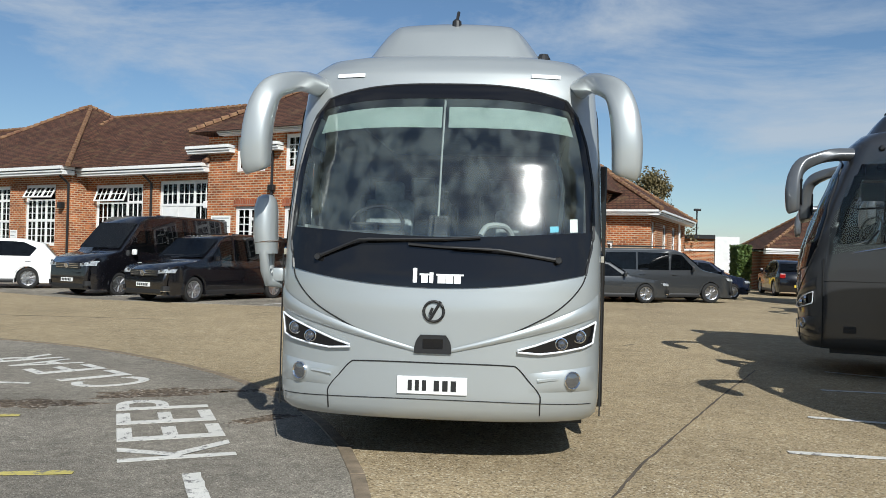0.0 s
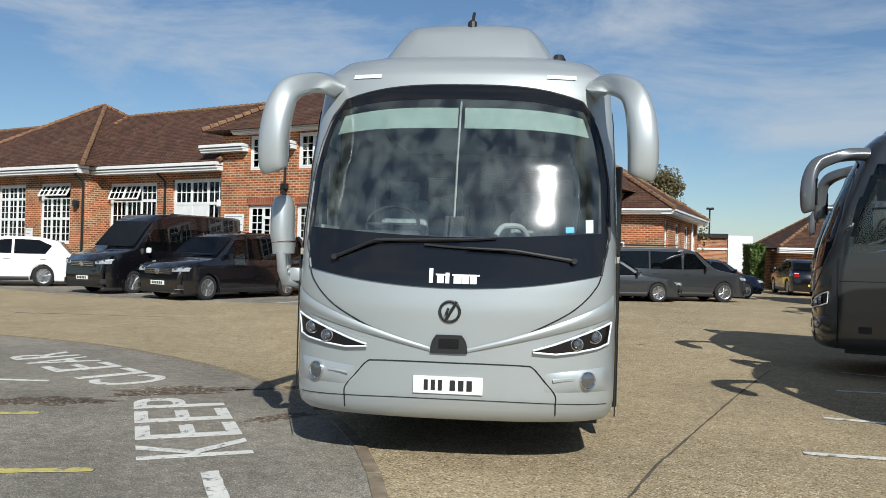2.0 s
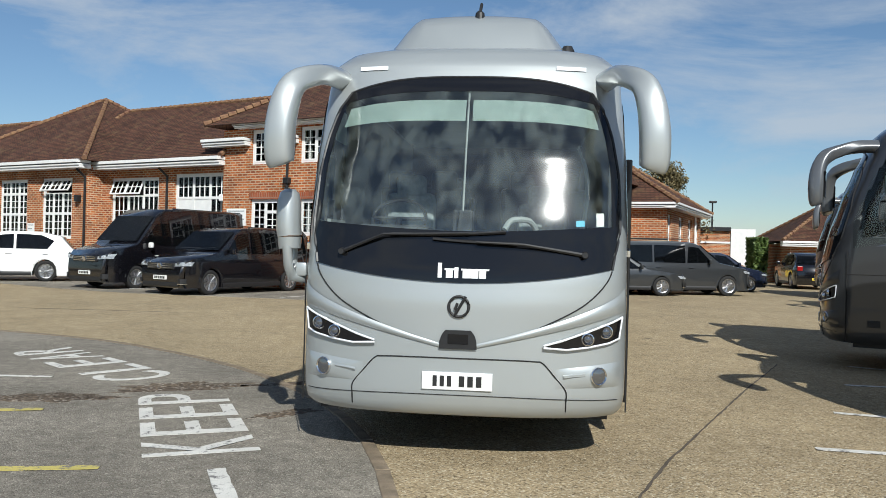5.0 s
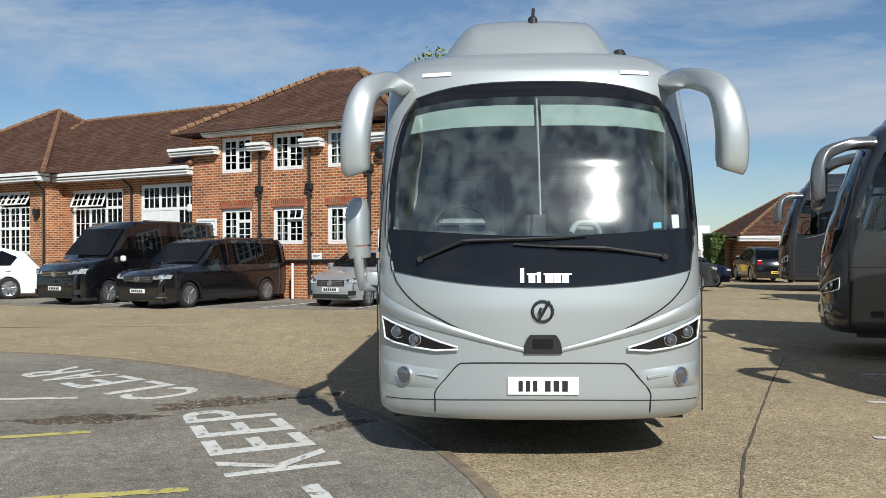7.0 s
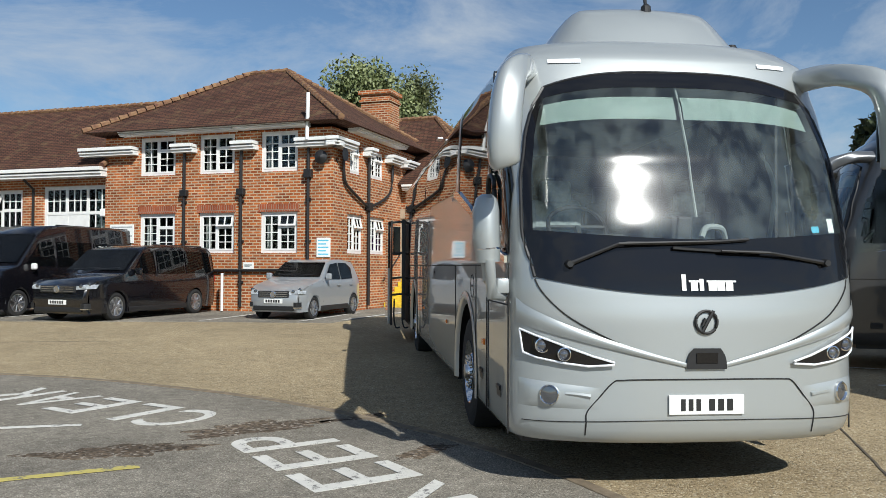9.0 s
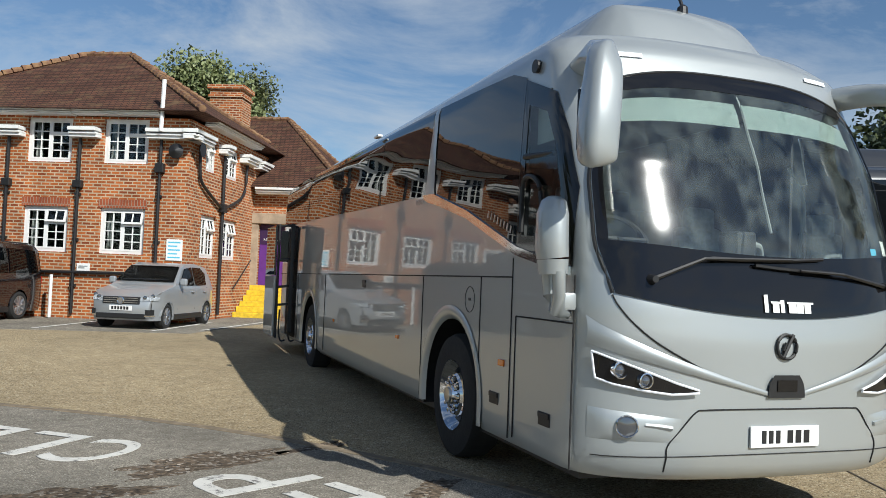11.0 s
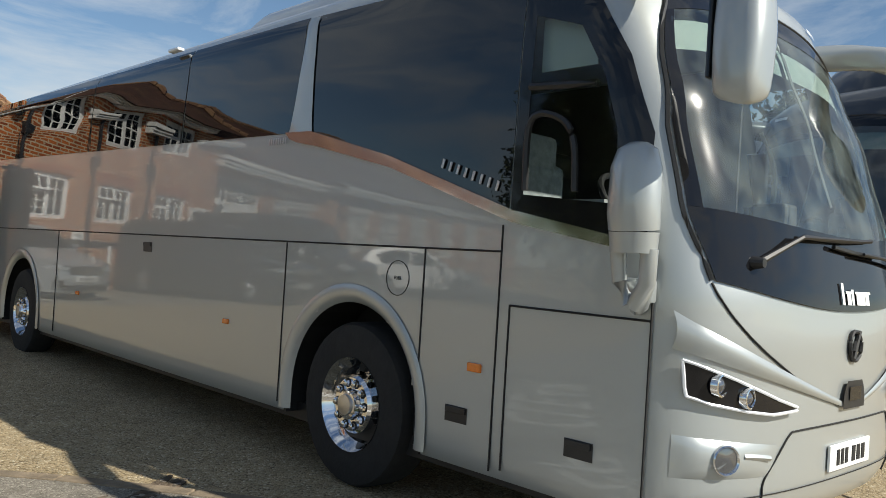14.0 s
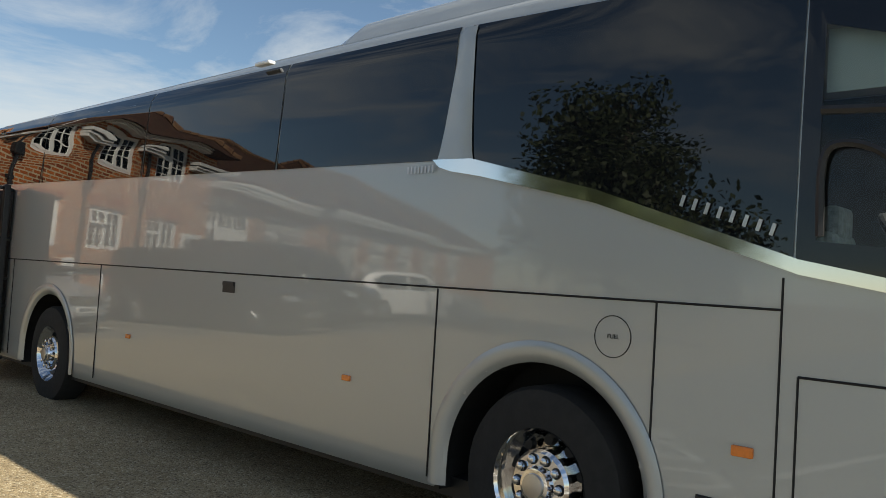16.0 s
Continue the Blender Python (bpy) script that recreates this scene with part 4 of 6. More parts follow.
        for a, b in (((12.6, 1.55), (1.33, 1.56)), ((3.4, 1.55), (3.4, 0.42)), ((1.93, 1.555), (1.93, 0.42)), ((1.33, 1.7), (1.33, 0.4)), ((8.1, 1.55), (8.1, 0.42)), ((1.25, 1.28), (0.4, 1.28)), ((1.25, 1.28), (1.25, 0.42)), ((0.4, 1.58), (0.4, 0.38)), ((10.5, 1.55), (10.5, 0.42)), ((5.2, 2.36), (5.2, 3.12)), ((7.4, 2.42), (7.4, 3.12)), ((9.9, 2.45), (9.9, 3.12))):
            thin = 0.006 if a[1] < 2 else 0.003
            xg = X + s * (0.0 if a[1] < 2 else 0.006)
            tube(bm, [(xg, a[0], a[1]), (xg - (s * 0.06 if b[1] > 3 else 0), b[0], b[1])], thin, 5)
        part("panel_gap", bm, M_LINE, c)
        for y, h in ((1.475, 0.925), (4.2, 0.91), (7.4, 0.9), (11.8, 0.9)):
            bm = BM()
            k = 1.1 if y < 2 else 0.9
            bx(bm, X - 0.015, X + 0.015, y - 0.045 * k, y + 0.045 * k, h - 0.022 * k, h + 0.022 * k, 0.007)
            part("marker_lamp", bm, M_AMBER, c, "amber side marker lamp")
        for y, h, a, b in ((5.73, 1.445, 0.09, 0.045), (1.6, 0.65, 0.085, 0.045), (0.76, 0.63, 0.085, 0.045)):
            bm = BM()
            bx(bm, X - 0.004 * s - 0.002, X + 0.004 * s + 0.002, y - a, y + a, h - b, h + b, 0.002)
            bx(bm, X + s * 0.004, X + s * 0.012, y - a * 0.9, y + a * 0.9, h + b * 0.2, h + b * 0.9, 0.002)
            part("grip_recess", bm, M_BLACK, c, "black recessed grip")
        # arch lips
        for hy in (HUBF, HUBR):
            bm = BM()
            def lip(u, v):
                t_ = lerp(-0.25, 1.25, u)
                an = math.pi * max(0.0, min(1.0, t_))
                r_ = lerp(0.655, 0.775, v)
                drop = (max(0.0, -t_) + max(0.0, t_ - 1)) / 0.25 * 0.15
                return Vector((X + s * (0.006 + 0.013 * math.sin(v * math.pi) ** 0.5 - 0.03 * (1 - v) ** 3), hy + r_ * math.cos(an), 0.54 - drop + r_ * 0.99 * math.sin(an)))
            grid(bm, lip, 44, 6)
            part("wheel_arch", bm, paint, c, "", True)
            bm = BM()
            lathe(bm, [(X - s * 0.02, 0.72), (X - s * 0.45, 0.72), (X - s * 0.46, 0.1)], 28, "x", (0, hy, 0.52), (False, True))
            bmesh.ops.delete(bm, geom=[f for f in bm.faces if f.calc_center_median().z < 0.4 and len(f.verts) == 4], context="FACES")
            part("arch_liner", bm, M_LINE, c)
            wheel(c, s * 1.235, hy, 0.53, 0.305, s, M_CHROME)
        # fuel flap
        if s < 0:
            bm = BM()
            tube(bm, [(X - 0.001, 2.165 + 0.105 * math.cos(k * math.tau / 28), 1.37 + 0.105 * math.sin(k * math.tau / 28)) for k in range(29)], 0.0025, 5)
            fl = part("fuel_flap", bm, M_LINE, c, "round fuel flap outline")
            if detail:
                me = text_mesh("FUEL", 0.032, 0.0008)
                me.materials.append(M_INK)
                o = new("fuel_lettering", me)
                o.parent = fl
                o.matrix_basis = Matrix.Translation((X - 0.003, 2.195, 1.36)) @ Matrix.Rotation(radians(-90), 4, "Z") @ Matrix.Rotation(radians(90), 4, "X")
                bars("name_mark", c, 8, 0.52, 0.055, M_ALU, (X - 0.01, 1.62, 1.985), Matrix.Rotation(radians(90), 4, "Z") @ Matrix.Rotation(radians(-17.5), 4, "Y"), 0.72, "raised chrome name bars")["kind"] = "stuff"
                bars("name_mark", c, 8, 0.25, 0.045, M_ALU, (X - 0.006, 3.62, 2.285), Matrix.Rotation(radians(90), 4, "Z"), 0.55, "small chrome name bars")["kind"] = "stuff"
        bm = BM()
        bx(bm, s * 1.2, s * 1.27, 5.4, 5.6, 3.22, 3.25, 0.012)
        part("marker_lamp", bm, M_LAMPW, c, "white roof edge lamp")
        bm = BM()
        lathe(bm, [(0.0, 0.05), (0.05, 0.045), (0.08, 0.02)], 12, "x", (s * 1.18 if s > 0 else -1.26, 1.12, 3.06))
        part("side_camera", bm, M_BLACK, c)
    # rails along the roof
    for s in (-1, 1):
        bm = BM()
        tube(bm, [(s * 0.94, 1.6, 3.352), (s * 0.95, 4, 3.354), (s * 0.95, 12.2, 3.354)], 0.012, 6)
        part("roof_rail", bm, paint, c)
    # saloon
    boxpart("floor", M_INT, c, -0.78, 0.78, 0.7, 6.0, 1.05, 1.12)
    boxpart("headlining", M_INTLIGHT, c, -1.15, 1.15, 1.1, 6.0, 3.05, 3.1)
    boxpart("bulkhead", M_INT, c, -1.2, 1.2, 5.6, 5.65, 1.1, 3.08)
    for s in (-1, 1):
        boxpart("side_trim", M_INT, c, s * 1.19, s * 1.215, 1.3, 5.6, 1.32, 3.05)
    bm = BM()

    def dash(u, v):
        x = lerp(-1.08, 1.08, u)
        z = lerp(1.3, 1.74, min(1, v * 2)) + 0.05 * max(0, v - 0.5)
        return Vector((x, FY(x, min(1.75, z), -0.06).y + max(0, v - 0.5) * 0.9, z))
    grid(bm, dash, 24, 10)
    part("dashboard", bm, M_INT, c, "dark moulded dashboard", True)
    bm = BM()
    bx(bm, -0.95, -0.3, 0.62, 1.0, 1.45, 1.8, 0.06)
    bx(bm, -0.1, 0.06, 0.35, 0.55, 1.7, 1.92, 0.02)
    part("binnacle", bm, M_INT, c)
    bm = BM()
    wc = Vector((-0.62, 0.98, 1.86))
    tube(bm, [wc + Vector((0.23 * math.cos(k * math.tau / 24), 0.14 * math.sin(k * math.tau / 24), 0.17 * math.sin(k * math.tau / 24))) for k in range(25)], 0.018, 7)
    tube(bm, [wc + Vector((-0.22, 0, 0)), wc + Vector((0.22, 0, 0))], 0.02, 6)
    tube(bm, [wc, wc + Vector((0, -0.2, -0.25))], 0.03, 6)
    part("steering_wheel", bm, M_BLACK, c)
    seat(c, -0.62, 1.45, 0.98, M_PALESEAT)
    seat(c, 0.62, 1.5, 0.9, M_PALESEAT)
    boxpart("side_blind", M_VISOR, c, -1.17, -1.16, 0.86, 1.22, 2.52, 2.8, label="pale side window blind")
    boxpart("door_trim", M_INTLIGHT, c, -1.2, -1.17, 0.75, 1.3, 1.2, 1.84)
    if detail:
        for y in (2.5, 3.35, 4.2):
            for x in (-0.88, -0.42, 0.42, 0.88):
                seat(c, x, y, 1.12)
        bm = BM()
        grid(bm, lambda u, v: ws(lerp(0.72, 0.775, u), lerp(0.245, 0.275, v), -0.004), 4, 2)
        part("sticker", bm, M_BLUE, c, "round blue windscreen sticker")
        bm = BM()
        grid(bm, lambda u, v: ws(lerp(0.85, 0.9, u), lerp(0.24, 0.31, v), -0.004), 2, 2)
        part("sticker", bm, M_PLATE, c, "white paper windscreen permit")
        bm = BM()
        tube(bm, smoothpath([(0.3, 0.75, 1.78), (0.36, 0.8, 1.86), (0.5, 0.85, 1.86), (0.56, 0.9, 1.78)], 4), 0.025, 8)
        tube(bm, smoothpath([(0.95, 0.95, 1.75), (0.98, 0.92, 2.2), (0.9, 1.0, 2.5)], 4), 0.018, 8)
        part("grab_rail", bm, M_INTLIGHT, c, "pale grab rails")
    return c


main = coach("coach", M_SILVER, True, "silver touring coach with large curved windscreen and hanging mirrors")
# open front door beyond the far flank, open locker door by the rear axle
bm = BM()
for y0, y1, z0, z1 in ((1.15, 1.21, 0.32, 2.42), (2.03, 2.09, 0.32, 2.42), (1.21, 2.03, 0.32, 0.42), (1.21, 2.03, 2.34, 2.42)):
    bx(bm, 1.315, 1.375, y0, y1, z0, z1, 0.012)
bx(bm, 1.33, 1.36, 1.2, 2.04, 0.4, 2.36)
door_leaf = part("passenger_door", bm, M_BLACKGLOSS, main, "black passenger door slid open")
bm = BM()
tube(bm, smoothpath([(1.3, 1.18, 0.6), (1.29, 1.14, 1.0), (1.29, 1.14, 1.7), (1.3, 1.18, 2.1)], 4), 0.014, 6)
part("grab_rail", bm, M_CHROME, door_leaf, "slender bright rail")
# plug door in the middle of the flank, swung out and slid back
bm = BM()
bx(bm, -1.70, -1.655, 10.6, 11.75, 0.42, 1.5, 0.012)
leaf = part("centre_door", bm, M_SILVER, main, "silver plug door standing open beside the flank")
bm = BM()
bx(bm, -1.698, -1.66, 10.6, 11.75, 1.505, 2.4, 0.01)
part("door_glass", bm, M_TINT, leaf, "dark tinted door glass")
bm = BM()
bx(bm, -1.65, -1.61, 10.58, 10.66, 0.4, 2.42, 0.01)
bx(bm, -1.65, -1.61, 11.68, 11.76, 0.4, 2.42, 0.01)
bx(bm, -1.65, -1.61, 10.66, 11.68, 0.4, 0.48, 0.01)
bx(bm, -1.65, -1.61, 10.66, 11.68, 2.34, 2.42, 0.01)
part("door_frame", bm, M_BLACK, leaf, "black inner door frame")
bm = BM()
bx(bm, -1.43, -1.36, 10.56, 10.64, 0.5, 2.44, 0.012)
part("door_post", bm, M_BLACK, leaf, "black upright pivot post")
for z in (0.98, 1.3, 1.78, 2.38):
    bm = BM()
    tube(bm, [(-1.3, 10.66, z), (-1.46, 10.58, z + 0.02), (-1.63, 10.63, z)], 0.022, 7)
    part("door_arm", bm, M_BLACK, leaf)
bm = BM()
bx(bm, -1.6, -1.46, 10.6, 10.64, 1.75, 2.3, 0.01)
part("door_guard", bm, M_BLACKGLOSS, leaf, "dark guard panel")
for x in (-1.6, -1.44):
    bm = BM()
    tube(bm, smoothpath([(x + 0.03, 10.6, 0.9), (x + 0.02, 10.58, 0.55), (x + 0.06, 10.58, 0.36), (x + 0.14, 10.6, 0.36)], 4), 0.016, 7)
    part("door_rod", bm, M_BLACK, leaf)
# no hole here: a thin dark sheet on the skin paints the doorway's shade
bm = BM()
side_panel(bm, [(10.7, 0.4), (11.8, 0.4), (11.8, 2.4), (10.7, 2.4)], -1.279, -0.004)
part("doorway_shade", bm, M_LINE, main, "flat dark sheet painted as the shade of the open doorway")

dark = coach("dark_coach", M_DARK, False, "dark grey touring coach with black hanging mirrors")
dark["group"] = "dark coaches parked in a row"
TALL = Matrix.Diagonal((1, 1, 1.07, 1))
dark.matrix_world = pose(5.15, 7.6, GZ(7.6), 0, 0, -112) @ TALL
for x, y, turn in ((4.8, 2.5, -108), (10.0, 17.0, -108), (10.9, 25.2, -108)):
    copy_thing(dark, pose(x, y, GZ(y), 0, 0, turn) @ TALL)


# brick building: u along the facade, n into it
BASE = 0.16
BLD = Matrix.Translation((-4.0, 18.70, BASE)) @ Matrix.Rotation(radians(-25), 4, "Z")
hall = tagged(root("school_building", BLD), "red brick building with tiled hipped roofs and white windows", "building")


def plate(lo, hi, z1, holes, at):
    """One connected wall from lo to hi with rectangular openings; at(a, depth, z) places a point, depth 0 or 1."""
    us = sorted({lo, hi, *[min(hi, max(lo, h[k])) for h in holes for k in (0, 1)]})
    zs = sorted({-0.3, z1, *[h[k] for h in holes for k in (2, 3)]})
    nu, nz = len(us) - 1, len(zs) - 1
    bm = BM()
    vert = {}

    def v(i, d, j):
        if (i, d, j) not in vert:
            vert[i, d, j] = bm.verts.new(at(us[i], d, zs[j]))
        return vert[i, d, j]

    def solid(i, j):
        if not (0 <= i < nu and 0 <= j < nz):
            return False
        u, z = (us[i] + us[i + 1]) / 2, (zs[j] + zs[j + 1]) / 2
        return not any(h[0] < u < h[1] and h[2] < z < h[3] for h in holes)
    for i in range(nu):
        for j in range(nz):
            if solid(i, j):
                for d in (0, 1):
                    bm.faces.new((v(i, d, j), v(i + 1, d, j), v(i + 1, d, j + 1), v(i, d, j + 1)))
                for k, (di, dj) in enumerate(((-1, 0), (1, 0), (0, -1), (0, 1))):
                    if not solid(i + di, j + dj):
                        (p, q), (m, n) = (((i, j), (i, j + 1)), ((i + 1, j), (i + 1, j + 1)), ((i, j), (i + 1, j)), ((i, j + 1), (i + 1, j + 1)))[k]
                        bm.faces.new((v(p, 0, q), v(m, 0, n), v(m, 1, n), v(p, 1, q)))
    return bm


def walls(name, u0, u1, n0, n1, z1, holes_front=(), holes_right=(), parent=hall):
    """Four walls of a block; the front and the right wall get openings (a0, a1, z0, z1)."""
    th = 0.3
    part(name, plate(u0, u1, z1, holes_front, lambda a, d, z: (a, n0 + th * d, z)), M_BRICK, parent)
    part(name, plate(n0 + th + 0.001, n1, z1, holes_right, lambda a, d, z: (u1 - th * d, a, z)), M_BRICK, parent)
    boxpart(name, M_BRICK, parent, u0, u0 + th, n0 + th + 0.001, n1, -0.3, z1)
    boxpart(name, M_BRICK, parent, u0 + th, u1 - th, n1 - th, n1, -0.3, z1)
    # added solid box, coloured dark as the room shade seen through the panes
    boxpart("room_shade_box", M_ROOMSHADE, parent, u0 + 0.5, u1 - 0.9, n0 + 1.1, n1 - 0.9, 0, z1 - 0.1)


def hip_roof(name, u0, u1, n0, n1, ze, r0, r1, zr, parent=hall):
    """A hipped roof on a rectangle with a ridge from r0 to r1 (u, n)."""
    bm = BM()
    e = [bm.verts.new(p) for p in ((u0, n0, ze), (u1, n0, ze), (u1, n1, ze), (u0, n1, ze))]
    a, b = bm.verts.new((*r0, zr)), bm.verts.new((*r1, zr))
    if abs(r1[0] - r0[0]) >= abs(r1[1] - r0[1]):
        fs = [(e[0], e[1], b, a), (e[1], e[2], b), (e[2], e[3], a, b), (e[3], e[0], a)]
    else:
        fs = [(e[0], e[1], a), (e[1], e[2], b, a), (e[2], e[3], b), (e[3], e[0], a, b)]
    for f in fs:
        bm.faces.new(f)
    bm.faces.new(e[::-1])
    bmesh.ops.subdivide_edges(bm, edges=bm.edges[:], cuts=5, use_grid_fill=True)
    for v in bm.verts:
        v.co.z += noise.noise(v.co * 0.7) * 0.05 if v.co.z > ze + 0.05 else 0
    r = part(name, bm, M_TILE, parent)
    bm = BM()
    lines = [(Vector((*r0, zr)), Vector((*r1, zr)))]
    for c in ((u0, n0), (u1, n0), (u1, n1), (u0, n1)):
        q = min((r0, r1), key=lambda p: (p[0] - c[0]) ** 2 + (p[1] - c[1]) ** 2)
        lines.append((Vector((*q, zr)), Vector((*c, ze + 0.02))))
    for a, b in lines:
        L = (b - a).length
        k = max(1, int(L / 0.3))
        for i in range(k):
            p, q = a.lerp(b, i / k), a.lerp(b, (i + 0.94) / k)
            tube(bm, [p + Vector((0, 0, 0.01)), q + Vector((0, 0, 0.03))], [0.085, 0.1], 7)
    part("ridge_tiles", bm, M_RIDGE, r, "weathered rounded ridge tiles")
    return r


def eave(u0, u1, n, z, depth=0.26, h=0.26, axis="u", parent=hall):
    """A white boxed eave with a gutter lip."""
    bm = BM()
    for d, a, b in ((depth, 0.0, 0.3), (depth + 0.05, 0.3, 0.52), (depth + 0.1, 0.62, 1.0)):
        if axis == "u":
            bx(bm, u0, u1, n - d, n + 0.02, z + h * a, z + h * b, 0.01)
        else:
            bx(bm, n - 0.02, n + d, u0, u1, z + h * a, z + h * b, 0.01)
    return part("eave", bm, M_WHITE, parent, "white boxed eave and gutter")


def window(m, w, h, lights, parent=hall, curtain=True, panel=None):
    """A casement window; m puts its lower left corner, facing -y. lights: columns of (width share, [(height share, cols, rows, open)])."""
    f = part("window", BM(), M_WHITE, parent, "white timber casement window with small panes")
    f.matrix_basis = m
    fr = BM()
    t = 0.075
    for a in ((0, w, 0, t), (0, w, h - t, h), (0, t, t, h - t), (w - t, w, t, h - t)):
        bx(fr, a[0], a[1], -0.02, 0.07, a[2], a[3])
    bx(fr, -0.06, w + 0.06, -0.09, 0.05, -0.05, -0.001)
    panes = []
    x = t
    tot = sum(c[0] for c in lights)
    for share, rowsl in lights:
        cw = (w - 2 * t) * share / tot
        z = t
        th = sum(r[0] for r in rowsl)
        for hs, nc, nr, op in rowsl:
            ch = (h - 2 * t) * hs / th
            sb = BM()
            b = 0.05
            fill = nc == 0
            for a in ((0, cw, 0, b), (0, cw, ch - b, ch), (0, b, b, ch - b), (cw - b, cw, b, ch - b)):
                bx(sb, a[0], a[1], -0.03, 0.02, a[2], a[3])
            if fill:
                bx(sb, b, cw - b, -0.015, 0.01, b, ch - b)
            for k in range(1, nc):
                q = b + (cw - 2 * b) * k / nc
                bx(sb, q - 0.014, q + 0.014, -0.02, 0.012, b, ch - b)
            for k in range(1, nr):
                q = b + (ch - 2 * b) * k / nr
                bx(sb, b, cw - b, -0.019, 0.011, q - 0.012, q + 0.012)
            s = part("sash", sb, M_WHITE, f)
            mt = Matrix.Translation((x, 0, z))
            if op:
                mt = mt @ Matrix.Translation((0, 0, ch)) @ Matrix.Rotation(radians(-op), 4, "X") @ Matrix.Translation((0, 0, -ch))
            s.matrix_basis = mt
            if not fill:
                g = BM()
                bx(g, b * 0.8, cw - b * 0.8, -0.004, 0.0, b * 0.8, ch - b * 0.8)
                o = part("pane", g, M_CLEAR, f)
                o.matrix_basis = mt
                o.visible_shadow = False
            z += ch
        x += cw
    fr.to_mesh(f.data)
    fr.free()
    if curtain:
        for a, b in ((t, t + w * 0.14), (w - t - w * 0.14, w - t)):
            cu = BM()
            grid(cu, lambda u, v: Vector((lerp(a, b, u), 0.2 + 0.03 * math.sin(u * 20), lerp(t, h - t, v))), 12, 1)
            part("curtain", cu, M_CURTAIN, f)
    return f


FRONT = lambda u, z, n=0.0: Matrix.Translation((u, n + 0.1, z))
RIGHT = lambda n, z, u=1.14: Matrix.Translation((u - 0.1, n, z)) @ Matrix.Rotation(radians(90), 4, "Z")
Z = lambda z: z - BASE
CAS = [(1, [(1, 2, 4, 0)]), (1.05, [(2, 2, 3, 0), (1, 2, 1, 0)])]
CASO = [(1, [(1, 2, 4, 0)]), (1.05, [(2, 2, 3, 0), (1, 2, 1, 14)])]
gw = [(-5.5, -4.18), (-3.34, -2.09), (-1.21, 0.02)]
fh = [(a, b, Z(1.9), Z(3.1)) for a, b in gw] + [(a, b, Z(4.28), Z(5.46)) for a, b in gw]
sh = [(0.99, 2.14, Z(1.9), Z(3.08)), (2.6, 3.85, Z(1.9), Z(3.08)), (1.15, 1.95, Z(4.3), Z(5.2)), (2.6, 3.75, Z(4.3), Z(5.2))]
walls("wall", -6.8, 1.14, 0.0, 8.4, Z(5.5), fh, sh)
for k, (a, b) in enumerate(gw):
    window(FRONT(a, Z(1.9)), b - a, 1.2, CASO if k else CAS)
    window(FRONT(a, Z(4.28)), b - a, 1.18, CAS)
    bm = BM()
    bx(bm, a - 0.05, b + 0.05, -0.012, 0.0, Z(3.1), Z(3.33))
    part("lintel", bm, M_SOLDIER, hall, "soldier course brick lintel")
for a, b, c, d in sh:
    window(RIGHT(a, c), b - a, d - c, CASO)
for a, b in ((-7.6, -5.55), (-4.15, -3.4), (-2.05, -1.28), (0.07, 1.5)):
    eave(a, b, 0.0, Z(4.92))
eave(-6.05, -2.0, 0.0, Z(5.5), 0.3, 0.14)
eave(-1.96, 0.42, 0.0, Z(5.52), 0.3, 0.14)
for a, b in ((-0.42, 1.05), (2.05, 2.5), (3.8, 4.9), (5.2, 8.4)):
    eave(a, b, 1.14, Z(4.92), axis="n")
eave(1.0, 5.0, 1.14, Z(5.5), 0.3, 0.14, axis="n")
hip_roof("roof", -7.3, 1.65, -0.5, 8.9, Z(5.62), (-4.1, 4.0), (-2.6, 4.0), Z(8.25))
# hall
walls("wall", -13.6, -6.801, 0.25, 8.0, Z(4.5), [(-13.13, -10.4, Z(1.6), Z(4.0)), (-9.54, -6.85, Z(1.6), Z(4.08))])
big = [(1, [(3, 3, 3, 0), (1.1, 3, 2, 0)])] * 3
bigo = [(1, [(3, 3, 3, 0), (1.1, 3, 2, 22)])] * 2 + [(1, [(3, 3, 3, 0), (1.1, 3, 2, 0)])]
bigp = [(1, [(3, 0, 0, 0), (1.6, 3, 2, 0)])] * 2 + [(1, [(3, 3, 3, 0), (1.6, 3, 2, 0)])]
window(FRONT(-13.13, Z(1.6), 0.25), 2.73, 2.4, bigo, curtain=False)
window(FRONT(-9.54, Z(1.6), 0.25), 2.69, 2.48, bigp, curtain=False)
eave(-13.7, -6.75, 0.25, Z(4.3), 0.5, 0.3)
hip_roof("roof", -17.5, -6.76, -0.25, 8.4, Z(4.58), (-17.0, 4.0), (-6.8, 4.0), Z(7.42))
hip_roof("roof", -6.9, -4.4, 1.0, 7.2, Z(5.41), (-6.8, 4.0), (-4.8, 4.0), Z(7.42))
# forward block on the far side
walls("wall", -24.0, -13.601, -0.5, 8.6, Z(4.5), [(-16.46, -14.5, Z(1.6), Z(4.0)), (-19.4, -17.45, Z(1.55), Z(3.98)), (-22.6, -20.6, Z(1.55), Z(3.98))])
tall = [(1, [(2, 2, 3, 0), (1.8, 2, 3, 0), (1.1, 2, 2, 0)])] * 3
tallo = [(1, [(2, 2, 3, 0), (1.8, 2, 3, 0), (1.1, 2, 2, 30)])] * 3
window(FRONT(-16.46, Z(1.6), -0.5), 1.96, 2.4, tallo, curtain=False)
window(FRONT(-19.4, Z(1.55), -0.5), 1.95, 2.43, tall, curtain=False)
window(FRONT(-22.6, Z(1.55), -0.5), 2.0, 2.43, tall, curtain=False)
eave(-24.5, -13.4, -0.5, Z(4.32), 0.5, 0.32)
